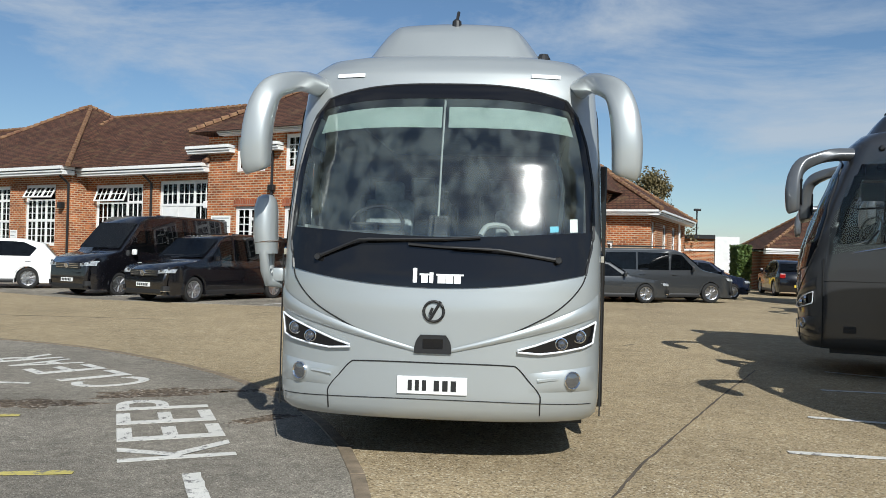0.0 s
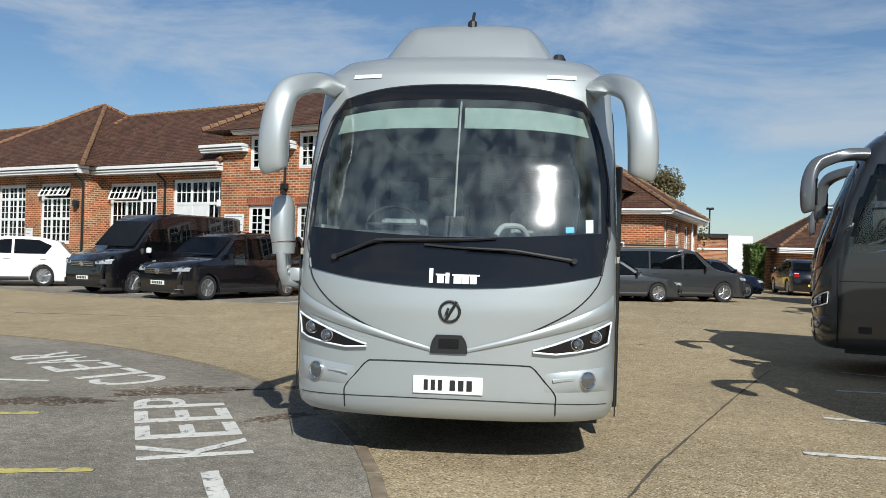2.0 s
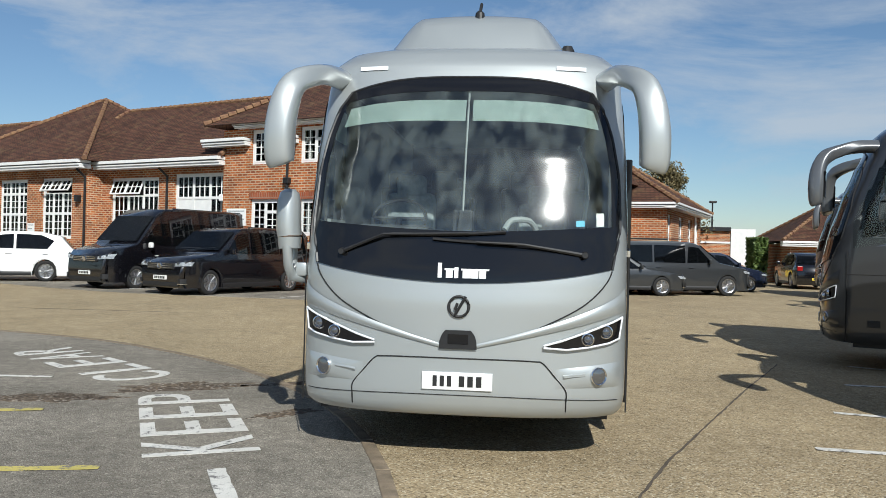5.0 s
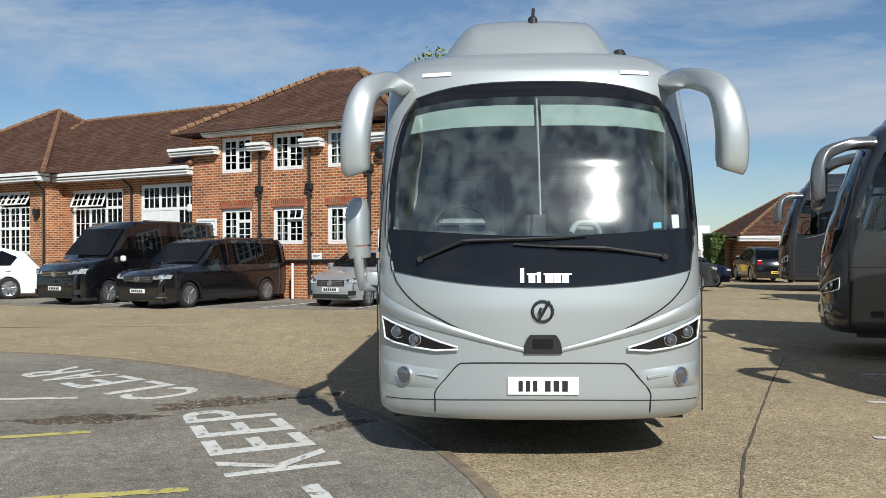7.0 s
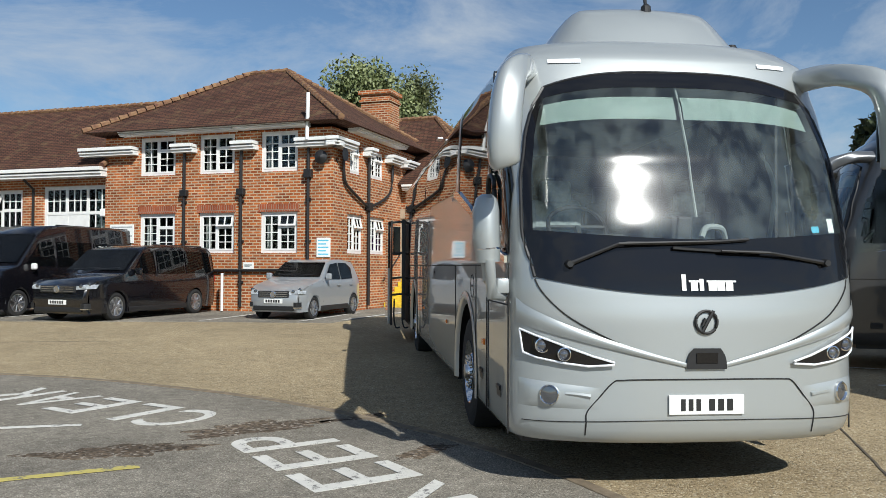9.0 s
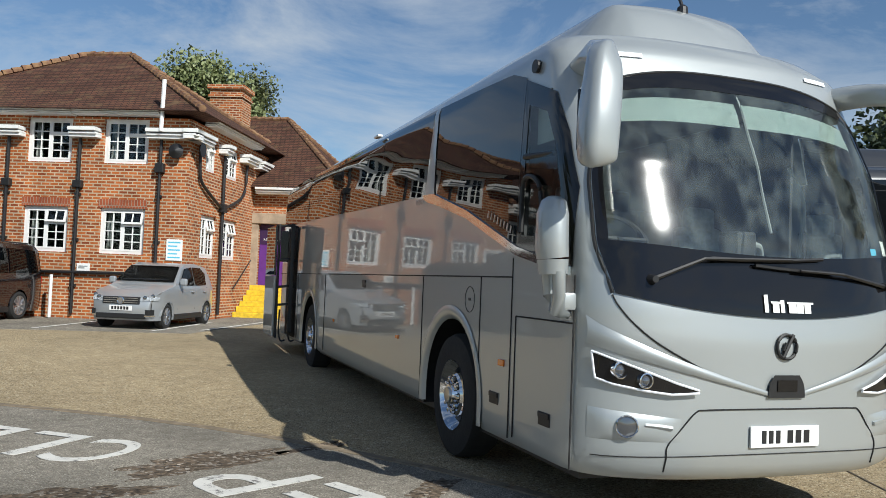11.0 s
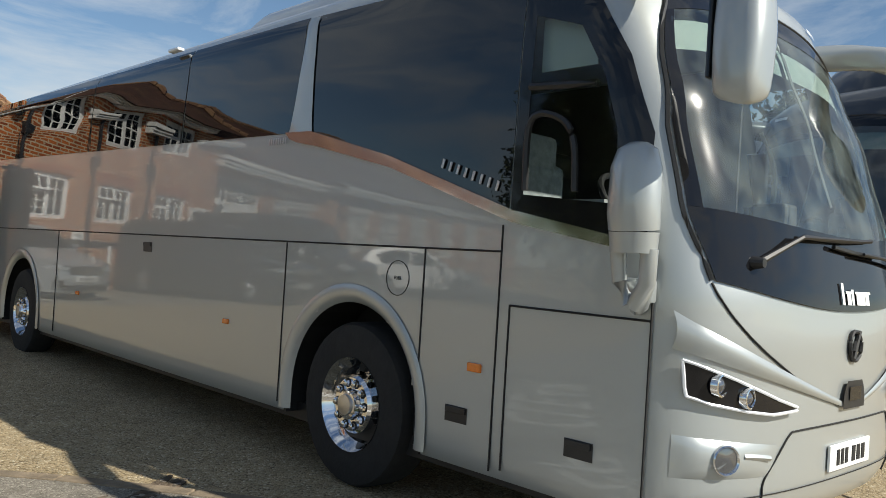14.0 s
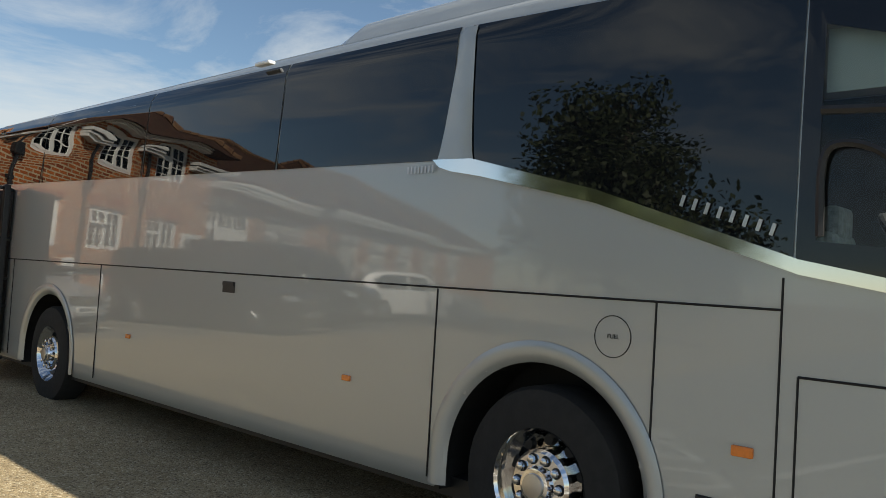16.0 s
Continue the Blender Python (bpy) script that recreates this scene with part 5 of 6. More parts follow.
hip_roof("roof", -24.5, -13.1, -1.0, 9.1, Z(4.62), (-19.0, 4.0), (-18.6, 4.0), Z(8.05))
walls("wall", -40, -24.001, 0.2, 8.0, Z(4.4), [(-28, -26, Z(1.6), Z(4.0)), (-32, -30, Z(1.6), Z(4.0))])
window(FRONT(-28, Z(1.6), 0.2), 2, 2.4, tall, curtain=False)
window(FRONT(-32, Z(1.6), 0.2), 2, 2.4, tall, curtain=False)
eave(-40.5, -24.0, 0.2, Z(4.2), 0.5, 0.3)
hip_roof("roof", -40.6, -19, -0.3, 8.5, Z(4.45), (-37, 4.0), (-20, 4.0), Z(7.3))
# chimneys
bm = BM()
bx(bm, -1.15, 0.0, 6.9, 7.9, Z(5.0), Z(7.9))
bx(bm, -1.2, 0.05, 6.85, 7.95, Z(7.62), Z(7.72), 0.01)
bx(bm, -1.24, 0.09, 6.81, 7.99, Z(7.9), Z(8.06), 0.02)
part("chimney", bm, M_BRICK, hall, "tall red brick chimney stack")
# down pipes
for u in (-3.81, -1.82, 0.4):
    bm = BM()
    tube(bm, [(u, -0.07, Z(4.95)), (u, -0.07, Z(0.3))], 0.045, 8)
    bx(bm, u - 0.12, u + 0.12, -0.16, 0.0, Z(4.05 if u > 0 else 3.6), Z(4.3 if u > 0 else 3.8), 0.02)
    for z in (1.0, 2.2, 3.4):
        bx(bm, u - 0.07, u + 0.07, -0.1, 0.0, Z(z), Z(z + 0.07))
    part("down_pipe", bm, M_BLACK, hall, "black cast iron down pipe")
for u in (-13.75, -10.0):
    bm = BM()
    n_ = -0.57 if u < -13.6 else 0.18
    tube(bm, [(u, n_ - 0.3, Z(4.3)), (u + 0.12, n_, Z(4.0)), (u + 0.12, n_, Z(0.3))], 0.045, 8)
    part("down_pipe", bm, M_BLACK, hall, "black cast iron down pipe")
bm = BM()
tube(bm, smoothpath([(1.22, 0.55, Z(4.9)), (1.22, 0.6, Z(4.1)), (1.22, 1.0, Z(3.8)), (1.22, 2.3, Z(3.35))], 3), 0.045, 8)
tube(bm, smoothpath([(1.22, 4.3, Z(4.9)), (1.22, 4.2, Z(4.1)), (1.22, 3.6, Z(3.7)), (1.22, 2.4, Z(3.35))], 3), 0.045, 8)
tube(bm, [(1.22, 2.37, Z(4.9)), (1.22, 2.37, Z(0.3))], 0.05, 8)
bx(bm, 1.14, 1.32, 2.24, 2.5, Z(3.25), Z(3.5), 0.02)
part("down_pipe", bm, M_BLACK, hall, "black branching down pipe")
bm = BM()
tube(bm, [(0.5, -0.35, Z(5.1)), (0.5, -0.3, Z(6.45))], 0.055, 8)
part("vent_pipe", bm, M_WHITE, hall, "white upright vent pipe")
for u, n_ in ((0.85, -0.02), (1.16, 0.35)):
    bm = BM()
    lathe(bm, [(-0.02, 0.02), (0.03, 0.13), (0.06, 0.2)], 16, "y" if n_ < 0 else "x", (u, n_ - 0.22, Z(4.62)) if n_ < 0 else (u + 0.15, n_, Z(4.75)))
    tube(bm, [(u, n_ - 0.2, Z(4.62)), (u - 0.02, n_ + 0.03, Z(4.45))], 0.015, 6)
    part("satellite_dish", bm, M_BLACK, hall, "small dark satellite dish")
bm = BM()
tube(bm, [(-3.81, -0.08, Z(1.36)), (0.1, -0.08, Z(1.4))], 0.04, 8)
part("wall_pipe", bm, M_BLACK, hall, "dark pipe along the wall")
bm = BM()
tube(bm, [(-2.15, -0.5, Z(0.2)), (-2.15, -0.5, Z(1.3))], 0.04, 8)
part("marker_post", bm, M_WHITE, hall, "slender white post")
for u, n_ in ((-14.0, -0.5), (-6.95, 0.25)):
    bm = BM()
    bx(bm, u - 0.1, u + 0.1, n_ - 0.22, n_, Z(3.05), Z(3.3), 0.03)
    part("flood_light", bm, M_PLATE if u > -10 else M_BLACK, hall, "small wall light")
# boards on the walls
for u0, u1, z0, z1, n_, k in ((0.66, 1.09, 1.78, 2.33, 0.0, 5), (-6.57, -5.68, 2.2, 2.78, 0.0, 4), (-17.35, -16.9, 1.6, 2.2, -0.5, 4), (-1.75, -1.4, 1.42, 1.62, 0.0, 2)):
    bm = BM()
    bx(bm, u0, u1, n_ - 0.03, n_, Z(z0), Z(z1), 0.004)
    b_ = part("notice_board", bm, M_PLATE, hall, "white notice board with plain printed bars")
    e = BM()
    for q in range(k):
        zz = lerp(z1 - 0.08, z0 + 0.08, q / max(1, k - 1))
        bx(e, u0 + 0.05, u1 - 0.05 - 0.08 * (q % 2), n_ - 0.033, n_ - 0.03, Z(zz) - 0.018, Z(zz) + 0.018)
    part("printed_bar", e, M_BLUE if k == 5 else M_INTLIGHT, b_)
# entrance in the corner: stone surround, purple door, yellow steps
EN = 5.3
walls("wall", 1.141, 3.9, EN + 0.02, 14.0, Z(4.25), [(1.36, 2.35, Z(1.17), Z(3.15))])
eave(1.3, 4.1, EN, Z(4.1), 0.35, 0.2)
hip_roof("roof", -4.0, 4.3, EN - 0.4, 14.4, Z(4.3), (-0.6, 9.6), (0.9, 9.6), Z(7.4))
bm = BM()
bx(bm, 1.08, 1.36, EN - 0.06, EN + 0.02, Z(0.3), Z(3.15), 0.015)
bx(bm, 2.35, 2.65, EN - 0.06, EN + 0.02, Z(0.3), Z(3.15), 0.015)
bx(bm, 1.02, 2.72, EN - 0.1, EN + 0.02, Z(3.151), Z(3.5), 0.02)
part("door_surround", bm, M_STONE, hall, "weathered stone door surround")
bm = BM()
bx(bm, 1.37, 2.34, EN + 0.12, EN + 0.16, Z(1.17), Z(2.5), 0.006)
d_ = part("door", bm, M_PURPLE, hall, "purple painted entrance door")
bm = BM()
bx(bm, 1.37, 2.34, EN + 0.1, EN + 0.17, Z(2.5), Z(3.14), 0.006)
part("door_fanlight", bm, mat("dark_purple_paint", (0.035, 0.012, 0.06), 0.5, 0, 0.1, 5), d_)
me = text_mesh("RECEPTION", 0.11, 0.002)
me.materials.append(M_WHITE)
o = new("door_lettering", me)
o.parent = d_
o.matrix_basis = Matrix.Translation((1.5, EN + 0.095, Z(2.62))) @ Matrix.Rotation(radians(90), 4, "X")
for k in range(6):
    bm = BM()
    bx(bm, 1.16, 2.75, EN - 0.3 * (6 - k) + 0.25, EN - 0.07, Z(0.17 + k * 0.165), Z(0.17 + (k + 1) * 0.165), 0.012)
    part("step", bm, M_YELLOW, hall, "yellow painted step")
bm = BM()
tube(bm, [(1.2, EN - 1.7, Z(1.05)), (1.2, EN - 0.2, Z(1.95))], 0.022, 6)
part("hand_rail", bm, M_BLACK, hall)


# wing behind the coach on the far side
wing = tagged(root("brick_wing", Matrix.Translation((5.75, 26.4, 0.17)) @ Matrix.Rotation(radians(-19), 4, "Z")), "red brick wing with a tiled hipped roof and white windows", "building")
wg = [(0.2, 1.1), (2.9, 4.0), (5.4, 6.6), (7.8, 8.8)]
walls("wall", -8.0, 0, 0.0, 9.4, 3.3, [(-1.9, -1.45, 0.9, 2.2), (-4.5, -3.2, 0.9, 2.6)], [(p, q, 0.7, 3.0) for p, q in wg], wing)
for p, q in wg:
    window(RIGHT(p, 0.7, 0.0), q - p, 2.3, [(1, [(2, 2, 3, 0), (1, 2, 2, 0)])], wing)
window(FRONT(-1.9, 0.9), 0.45, 1.3, [(1, [(1, 1, 2, 0)])], wing)
window(FRONT(-4.5, 0.9), 1.3, 1.7, CAS, wing)
eave(-8.4, 0.4, 0.0, 3.2, 0.4, 0.22, parent=wing)
eave(-0.45, 9.8, 0.0, 3.2, 0.4, 0.22, axis="n", parent=wing)
hip_roof("roof", -8.5, 0.5, -0.5, 9.9, 3.4, (-4.0, 3.8), (-4.0, 5.6), 6.2, wing)
bm = BM()
tube(bm, [(0.06, 7.2, 3.2), (0.06, 7.2, 0.0)], 0.045, 8)
part("down_pipe", bm, M_WHITE, wing, "white down pipe")
bm = BM()
bx(bm, -1.05, -0.8, -0.12, 0, 1.55, 1.85, 0.01)
part("meter_box", bm, M_INTLIGHT, wing, "grey wall box")
low = tagged(root("low_brick_block", pose(11.9, 48.8, 0.17, 0, 0, -8)), "low brick block with a white rendered end", "building")
walls("wall", -1.5, 1.5, 0, 6, 3.0, (), (), low)
boxpart("rendered_wall", M_WHITE, low, 1.51, 3.0, -0.1, 0.2, -0.2, 3.15, label="white rendered wall")
boxpart("parapet", M_WHITE, low, -1.6, 1.5, -0.06, 0.0, 2.2, 2.32, label="pale band along the wall")
boxpart("roof", M_BLACK, low, -1.7, 1.5, -0.2, 6.2, 3.0, 3.25)
bm = BM()
prism(bm, [(1.3, -0.2), (3.6, -0.2), (3.6, 0.25), (1.3, 1.2)], -0.9, -0.7, "y")
part("ramp_wall", bm, M_BRICK, low, "low sloping brick wall")
bm = BM()
lathe(bm, [(0.17, 0.2), (0.85, 0.2), (0.95, 0.12), (0.97, 0.02)], 14, "z", (10.7, 44.0, 0))
tagged(finish(bm, "bollard", M_YELLOW, smooth=True), "short yellow bollard beside the low block", "bollard")
bung = tagged(root("brick_bungalow", pose(13.9, 38.0, 0.17, 0, 0, -3)), "red brick bungalow with a white fascia", "building")
walls("wall", 0, 11, 0, 7, 2.15, [(2.75, 4.0, 0.6, 1.95), (5.4, 6.8, 0.6, 1.95)], (), bung)
window(FRONT(2.75, 0.6), 1.25, 1.35, [(1, [(1, 1, 1, 0)]), (1, [(1, 1, 1, 0)])], bung)
window(FRONT(5.4, 0.6), 1.4, 1.35, [(1, [(1, 1, 1, 0)]), (1, [(1, 1, 1, 0)])], bung)
eave(-0.5, 11.5, 0.0, 1.98, 0.4, 0.28, parent=bung)
hip_roof("roof", -0.5, 11.5, -0.5, 7.5, 2.26, (3.2, 3.5), (7.8, 3.5), 4.7, bung)
bm = BM()
bx(bm, 1.2, 1.95, -0.04, 0, 0.9, 1.6, 0.004)
part("notice_board", bm, M_PLATE, bung)
bm = BM()
tube(bm, [(12.5, 50, 0.17), (12.5, 50, 5.1)], [0.07, 0.05], 8)
bx(bm, 12.3, 12.75, 49.85, 50.15, 5.05, 5.2, 0.03)
tagged(finish(bm, "street_lamp", M_BLACK), "dark slender lamp post beyond the low block", "street lamp")


# vehicles
def car(name, label, L, W, H, prof, wb, r, paint, glass, where, heading, light=True, trim=True):
    """prof: roof line as (y, z) from the nose back; glass: (side windows, front, rear) polygons. The nose is at y = 0."""
    c = tagged(root(name, pose(where[0], where[1], GZ(where[1]), 0, 0, heading)), label, "car" if H < 1.7 else "van")
    fx = L * 0.19 if H < 1.7 else L * 0.175
    axles = (fx, fx + wb)
    low = []
    zb = 0.2
    for a in reversed(axles):
        low += [(a + r * 1.15, zb)] + [(a + r * 1.12 * math.cos(t), r + r * 1.12 * math.sin(t)) for t in [k * math.pi / 8 for k in range(9)]] + [(a - r * 1.15, zb)]
    out = list(prof) + [(L - 0.03, 0.35), (L - 0.1, zb)] + low + [(0.08, zb), (0.0, 0.32)]
    belt = glass[3]
    NOSE = 0.17
    front = sorted((z, y) for y, z in prof[:4])

    def nose(x, z, off=0.0):
        """A point on the rounded front."""
        q = min(1.0, 2 * abs(x) / W)
        back = 0.5 * (1 - math.sqrt(max(0.0, 1 - q) / NOSE)) if q > 1 - NOSE else 0.0
        return Vector((x, max(0.0, back) + polyline(front)(z) - off, z))
    bm = BM()

    def wx(z, y):
        k = max(0.0, z - belt) / (H - belt)
        e = 1 - NOSE * max(0.0, 1 - y / 0.5) ** 2 - 0.07 * max(0.0, 1 - (L - y) / 0.4) ** 2
        sill = 1 - 0.05 * max(0.0, 1 - z / 0.5)
        bulge = 1 - 0.025 * max(0.0, min(1.0, (z - belt + 0.16) / 0.16)) if z < belt else 0.975
        return W / 2 * (1 - (0.2 if H < 1.7 else 0.12) * k) * e * sill * bulge
    rings = []
    cy, cz = L / 2, H * 0.45
    for fr, ins in ((-1.0, 0.055), (-0.985, 0.02), (-0.93, 0.0), (0.93, 0.0), (0.985, 0.02), (1.0, 0.055)):
        ring = []
        for y, z in out:
            yy, zz = y + (cy - y) * ins * 0.8, z + (cz - z) * ins * (1 if z > 0.25 else 0)
            ring.append(bm.verts.new((fr * wx(z, y), yy, zz)))
        rings.append(ring)
    n = len(out)
    for a, b in zip(rings, rings[1:]):
        for k in range(n):
            bm.faces.new((a[k], a[(k + 1) % n], b[(k + 1) % n], b[k]))
    top_ = polyline(prof)

    def low_(y):
        for a in axles:
            if abs(y - a) < r * 1.12:
                return r + math.sqrt((r * 1.12) ** 2 - (y - a) ** 2)
        return zb
    for s in (-1, 1):
        def sidept(u, v):
            y = lerp(0.02, L - 0.04, u)
            z = lerp(low_(y), top_(y), v)
            return Vector((s * wx(z, y), y + (cy - y) * 0.044, z + (cz - z) * 0.055 * (1 if z > 0.25 else 0)))
        grid(bm, sidept, 70, 14)
    part("body", bm, paint, c, "", True)
    for s in (-1, 1):
        for poly in glass[0]:
            bm = BM()
            vs = [bm.verts.new((s * (wx(z, y) + 0.014), y, z)) for y, z in poly]
            bm.faces.new(vs)
            bmesh.ops.solidify(bm, geom=bm.faces[:], thickness=0.015)
            part("side_window", bm, M_TINT, c)
        for a in axles:
            wheel(c, s * (W / 2 - 0.02), a, r, r * 0.68, s, M_ALU if light else M_BLACK, False, 0.2)
        bm = BM()
        bx(bm, s * W / 2, s * (W / 2 + 0.17), glass[4], glass[4] + 0.1, belt + 0.02, belt + 0.19, 0.04)
        part("wing_mirror", bm, M_WHITE if H > 2.2 else paint, c)
        nz = glass[5]
        bm = BM()
        grid(bm, lambda u, v: nose(s * W * lerp(0.265, 0.478, u), nz + lerp(-0.085 + 0.02 * u, lerp(-0.005, 0.085, u ** 1.3), v), 0.014), 10, 4)
        bmesh.ops.solidify(bm, geom=bm.faces[:], thickness=0.02)
        lamp = part("headlamp", bm, M_HEADLAMP, c, "clear headlamp", True)
        for fx_ in (0.335, 0.42):
            bm = BM()
            p = nose(s * W * fx_, nz - 0.01 + 0.05 * (fx_ - 0.33) / 0.1, 0.016)
            lathe(bm, [(0.02, 0.05), (-0.006, 0.046), (-0.01, 0.02), (-0.011, 0.003)], 12, "y", p)
            part("reflector", bm, M_LENS, lamp, "", True)
        bm = BM()
        grid(bm, lambda u, v: nose(s * W * lerp(0.36, 0.455, u), lerp(0.33, 0.45, v), 0.012), 6, 3)
        part("fog_lamp_recess", bm, M_BLACK, c, "dark lower air intake", True)
        bm = BM()
        grid(bm, lambda u, v: nose(s * W * lerp(0.355, 0.46, u), lerp(0.30, 0.325, v), 0.016), 6, 1)
        part("bumper_trim", bm, M_CHROME if trim else M_BLACK, c, "slim bumper trim", True)
        for y in glass[6][1:]:
            bm = BM()
            tube(bm, [(s * (wx(belt - 0.14, y) + 0.004), y - 0.08, belt - 0.14), (s * (wx(belt - 0.14, y) + 0.03), y - 0.12, belt - 0.135), (s * (wx(belt - 0.14, y) + 0.03), y - 0.22, belt - 0.13), (s * (wx(belt - 0.14, y) + 0.004), y - 0.26, belt - 0.13)], 0.013, 6)
            part("door_handle", bm, paint, c)
        bm = BM()
        y0_, y1_ = axles[0] + r * 1.25, axles[1] - r * 1.25
        grid(bm, lambda u, v: Vector((s * (wx(0.3, 2.0) + 0.006 + 0.012 * math.sin(v * math.pi)), lerp(y0_, y1_, u), lerp(0.2, 0.33 if trim else 0.4, v))), 4, 4)
        part("sill", bm, M_BLACK, c, "dark sill cladding", True)
        for a in axles:
            bm = BM()
            tube(bm, [(s * (wx(r, a) - 0.012), a + r * 1.13 * math.cos(k * math.pi / 14), r + r * 1.13 * math.sin(k * math.pi / 14)) for k in range(15)], 0.02, 5)
            part("arch_trim", bm, paint if trim else M_BLACK, c)
        if H > 1.7:
            bm = BM()
            tube(bm, [(s * (wx(H, 2.5) - 0.1), 2.5, H + 0.0), (s * (wx(H, 2.5) - 0.1), L - 0.5, H - 0.01)], 0.018, 5)
            part("roof_rail", bm, M_BLACK, c)
        bm = BM()
        bx(bm, s * W * 0.33, s * W * 0.45, L - 0.12, L + 0.004, belt - 0.22, belt - 0.02, 0.02)
        part("tail_lamp", bm, mat("red_lens", (0.3, 0.01, 0.01), 0.2, 0, 0), c)
        bm = BM()
        for y in glass[6]:
            tube(bm, [(s * (wx(belt, y) + 0.001), y, belt - 0.02), (s * (wx(0.4, y) + 0.001), y, 0.42)], 0.005, 4)
        part("door_gap", bm, M_LINE, c)
    for poly in (glass[1], glass[2]):
        (y0, z0), (y1, z1) = poly
        bm = BM()
        d = Vector((0, y1 - y0, z1 - z0)).normalized()
        nn = Vector((0, -d.z, d.y)) if y0 < L / 2 else Vector((0, d.z, -d.y))
        vs = []
        for y, z, k in ((y0, z0, 1), (y0, z0, -1), (y1, z1, -1), (y1, z1, 1)):
            vs.append(bm.verts.new(Vector((k * (wx(z, y) - 0.045), y, z)) + nn * 0.03 * (1 if nn.z > 0 else -1)))
        bm.faces.new(vs)
        bmesh.ops.solidify(bm, geom=bm.faces[:], thickness=0.01)
        part("windscreen", bm, M_TINT, c)
    nz = glass[5]
    bm = BM()
    bx(bm, -W * 0.27, W * 0.27, -0.012, 0.1, nz - 0.16, nz + 0.01, 0.02)
    g = part("grille", bm, M_BLACK, c, "dark grille with bright bars")
    bm = BM()
    for k in range(3):
        bx(bm, -W * 0.25, W * 0.25, -0.02, 0.0, nz - 0.13 + k * 0.05, nz - 0.115 + k * 0.05)
    part("grille_bar", bm, M_CHROME, g)
    bm = BM()
    lathe(bm, [(0.0, 0.085), (-0.03, 0.085), (-0.035, 0.07), (-0.03, 0.06)], 18, "y", (0, -0.01, nz - 0.075))
    for k in range(3):
        an = math.pi / 2 + k * math.tau / 3
        tube(bm, [(0, -0.03, nz - 0.075), (0.07 * math.cos(an), -0.03, nz - 0.075 + 0.07 * math.sin(an))], 0.009, 5)
    part("emblem", bm, M_CHROME, g, "round bright emblem")
    bm = BM()
    tube(bm, [(-0.05, glass[1][0][0] + 0.02, glass[1][0][1] + 0.045), (W * 0.36, glass[1][0][0] + 0.06, glass[1][0][1] + 0.08)], 0.012, 5)
    tube(bm, [(-W * 0.36, glass[1][0][0] + 0.03, glass[1][0][1] + 0.05), (0.1, glass[1][0][0] + 0.06, glass[1][0][1] + 0.08)], 0.012, 5)
    part("wiper", bm, M_BLACK, c)
    boxpart("lower_intake", M_BLACK, c, -W * 0.36, W * 0.36, -0.008, 0.1, 0.24, 0.36, 0.02)
    for y, mt in ((-0.018, M_PLATE), (L, M_YPLATE)):
        bm = BM()
        bx(bm, -0.26, 0.26, y, y + 0.018, 0.42, 0.53, 0.002)
        p_ = part("number_plate", bm, mt, c, "number plate with plain black bars")
        bars("plate_mark", p_, 6, 0.42, 0.07, M_INK, (0, y - 0.001 if y < 1 else y + 0.0185, 0.475))
    return c


M_CARSILVER = mat("pale_silver_paint", (0.36, 0.38, 0.4), 0.35, 0.4, 0.03, 200, coat=0.9)
M_CARBLACK = mat("black_car_paint", (0.005, 0.005, 0.007), 0.22, 0, 0.03, 200, coat=1.0, spec=0.5)
M_HEADLAMP = mat("clear_headlamp_lens", (0.75, 0.78, 0.8), 0.14, 0.3, 0.25, 18, coat=1.0)
M_CARWHITE = mat("white_car_paint", (0.8, 0.8, 0.8), 0.3, 0, 0.03, 200, coat=0.9)
M_CARGREY = mat("grey_car_paint", (0.04, 0.043, 0.046), 0.3, 0.3, 0.03, 200, coat=0.9)
M_CARBLUE = mat("dark_blue_car_paint", (0.012, 0.018, 0.04), 0.25, 0.2, 0.03, 200, coat=1.0)

HATCH = [(0, 0.55), (0.05, 0.72), (0.35, 0.86), (0.95, 0.98), (1.1, 1.03), (1.65, 1.44), (1.95, 1.53), (2.6, 1.54), (3.2, 1.47), (3.4, 1.2), (3.55, 0.95), (3.58, 0.6)]
HATCHG = ([[(1.3, 1.02), (1.75, 1.4), (2.2, 1.45), (2.2, 1.0)], [(2.26, 1.0), (2.26, 1.45), (2.75, 1.44), (3.0, 1.3), (2.95, 1.02)]], ((1.14, 1.06), (1.66, 1.43)), ((3.24, 1.42), (3.44, 1.08)), 0.98, 1.25, 0.72, (1.2, 2.23, 3.0))
PEOPLE = [(0, 0.6), (0.05, 0.85), (0.25, 0.98), (1.0, 1.12), (1.2, 1.17), (1.9, 1.75), (2.2, 1.86), (3.0, 1.9), (4.8, 1.87), (5.0, 1.75), (5.1, 1.1), (5.13, 0.6)]
PEOPLEG = ([[(1.5, 1.17), (1.98, 1.68), (2.35, 1.72), (2.4, 1.14)], [(2.47, 1.14), (2.47, 1.74), (3.6, 1.75), (3.6, 1.14)], [(3.67, 1.14), (3.67, 1.75), (4.75, 1.72), (4.85, 1.16)]], ((1.24, 1.21), (1.9, 1.74)), ((5.02, 1.68), (5.09, 1.2)), 1.1, 1.55, 0.86, (1.4, 2.43, 3.63))
VAN = [(0, 0.6), (0.04, 0.95), (0.25, 1.12), (0.85, 1.28), (1.0, 1.32), (1.75, 2.2), (2.1, 2.4), (2.8, 2.45), (5.6, 2.43), (5.8, 2.3), (5.88, 1.2), (5.9, 0.6)]
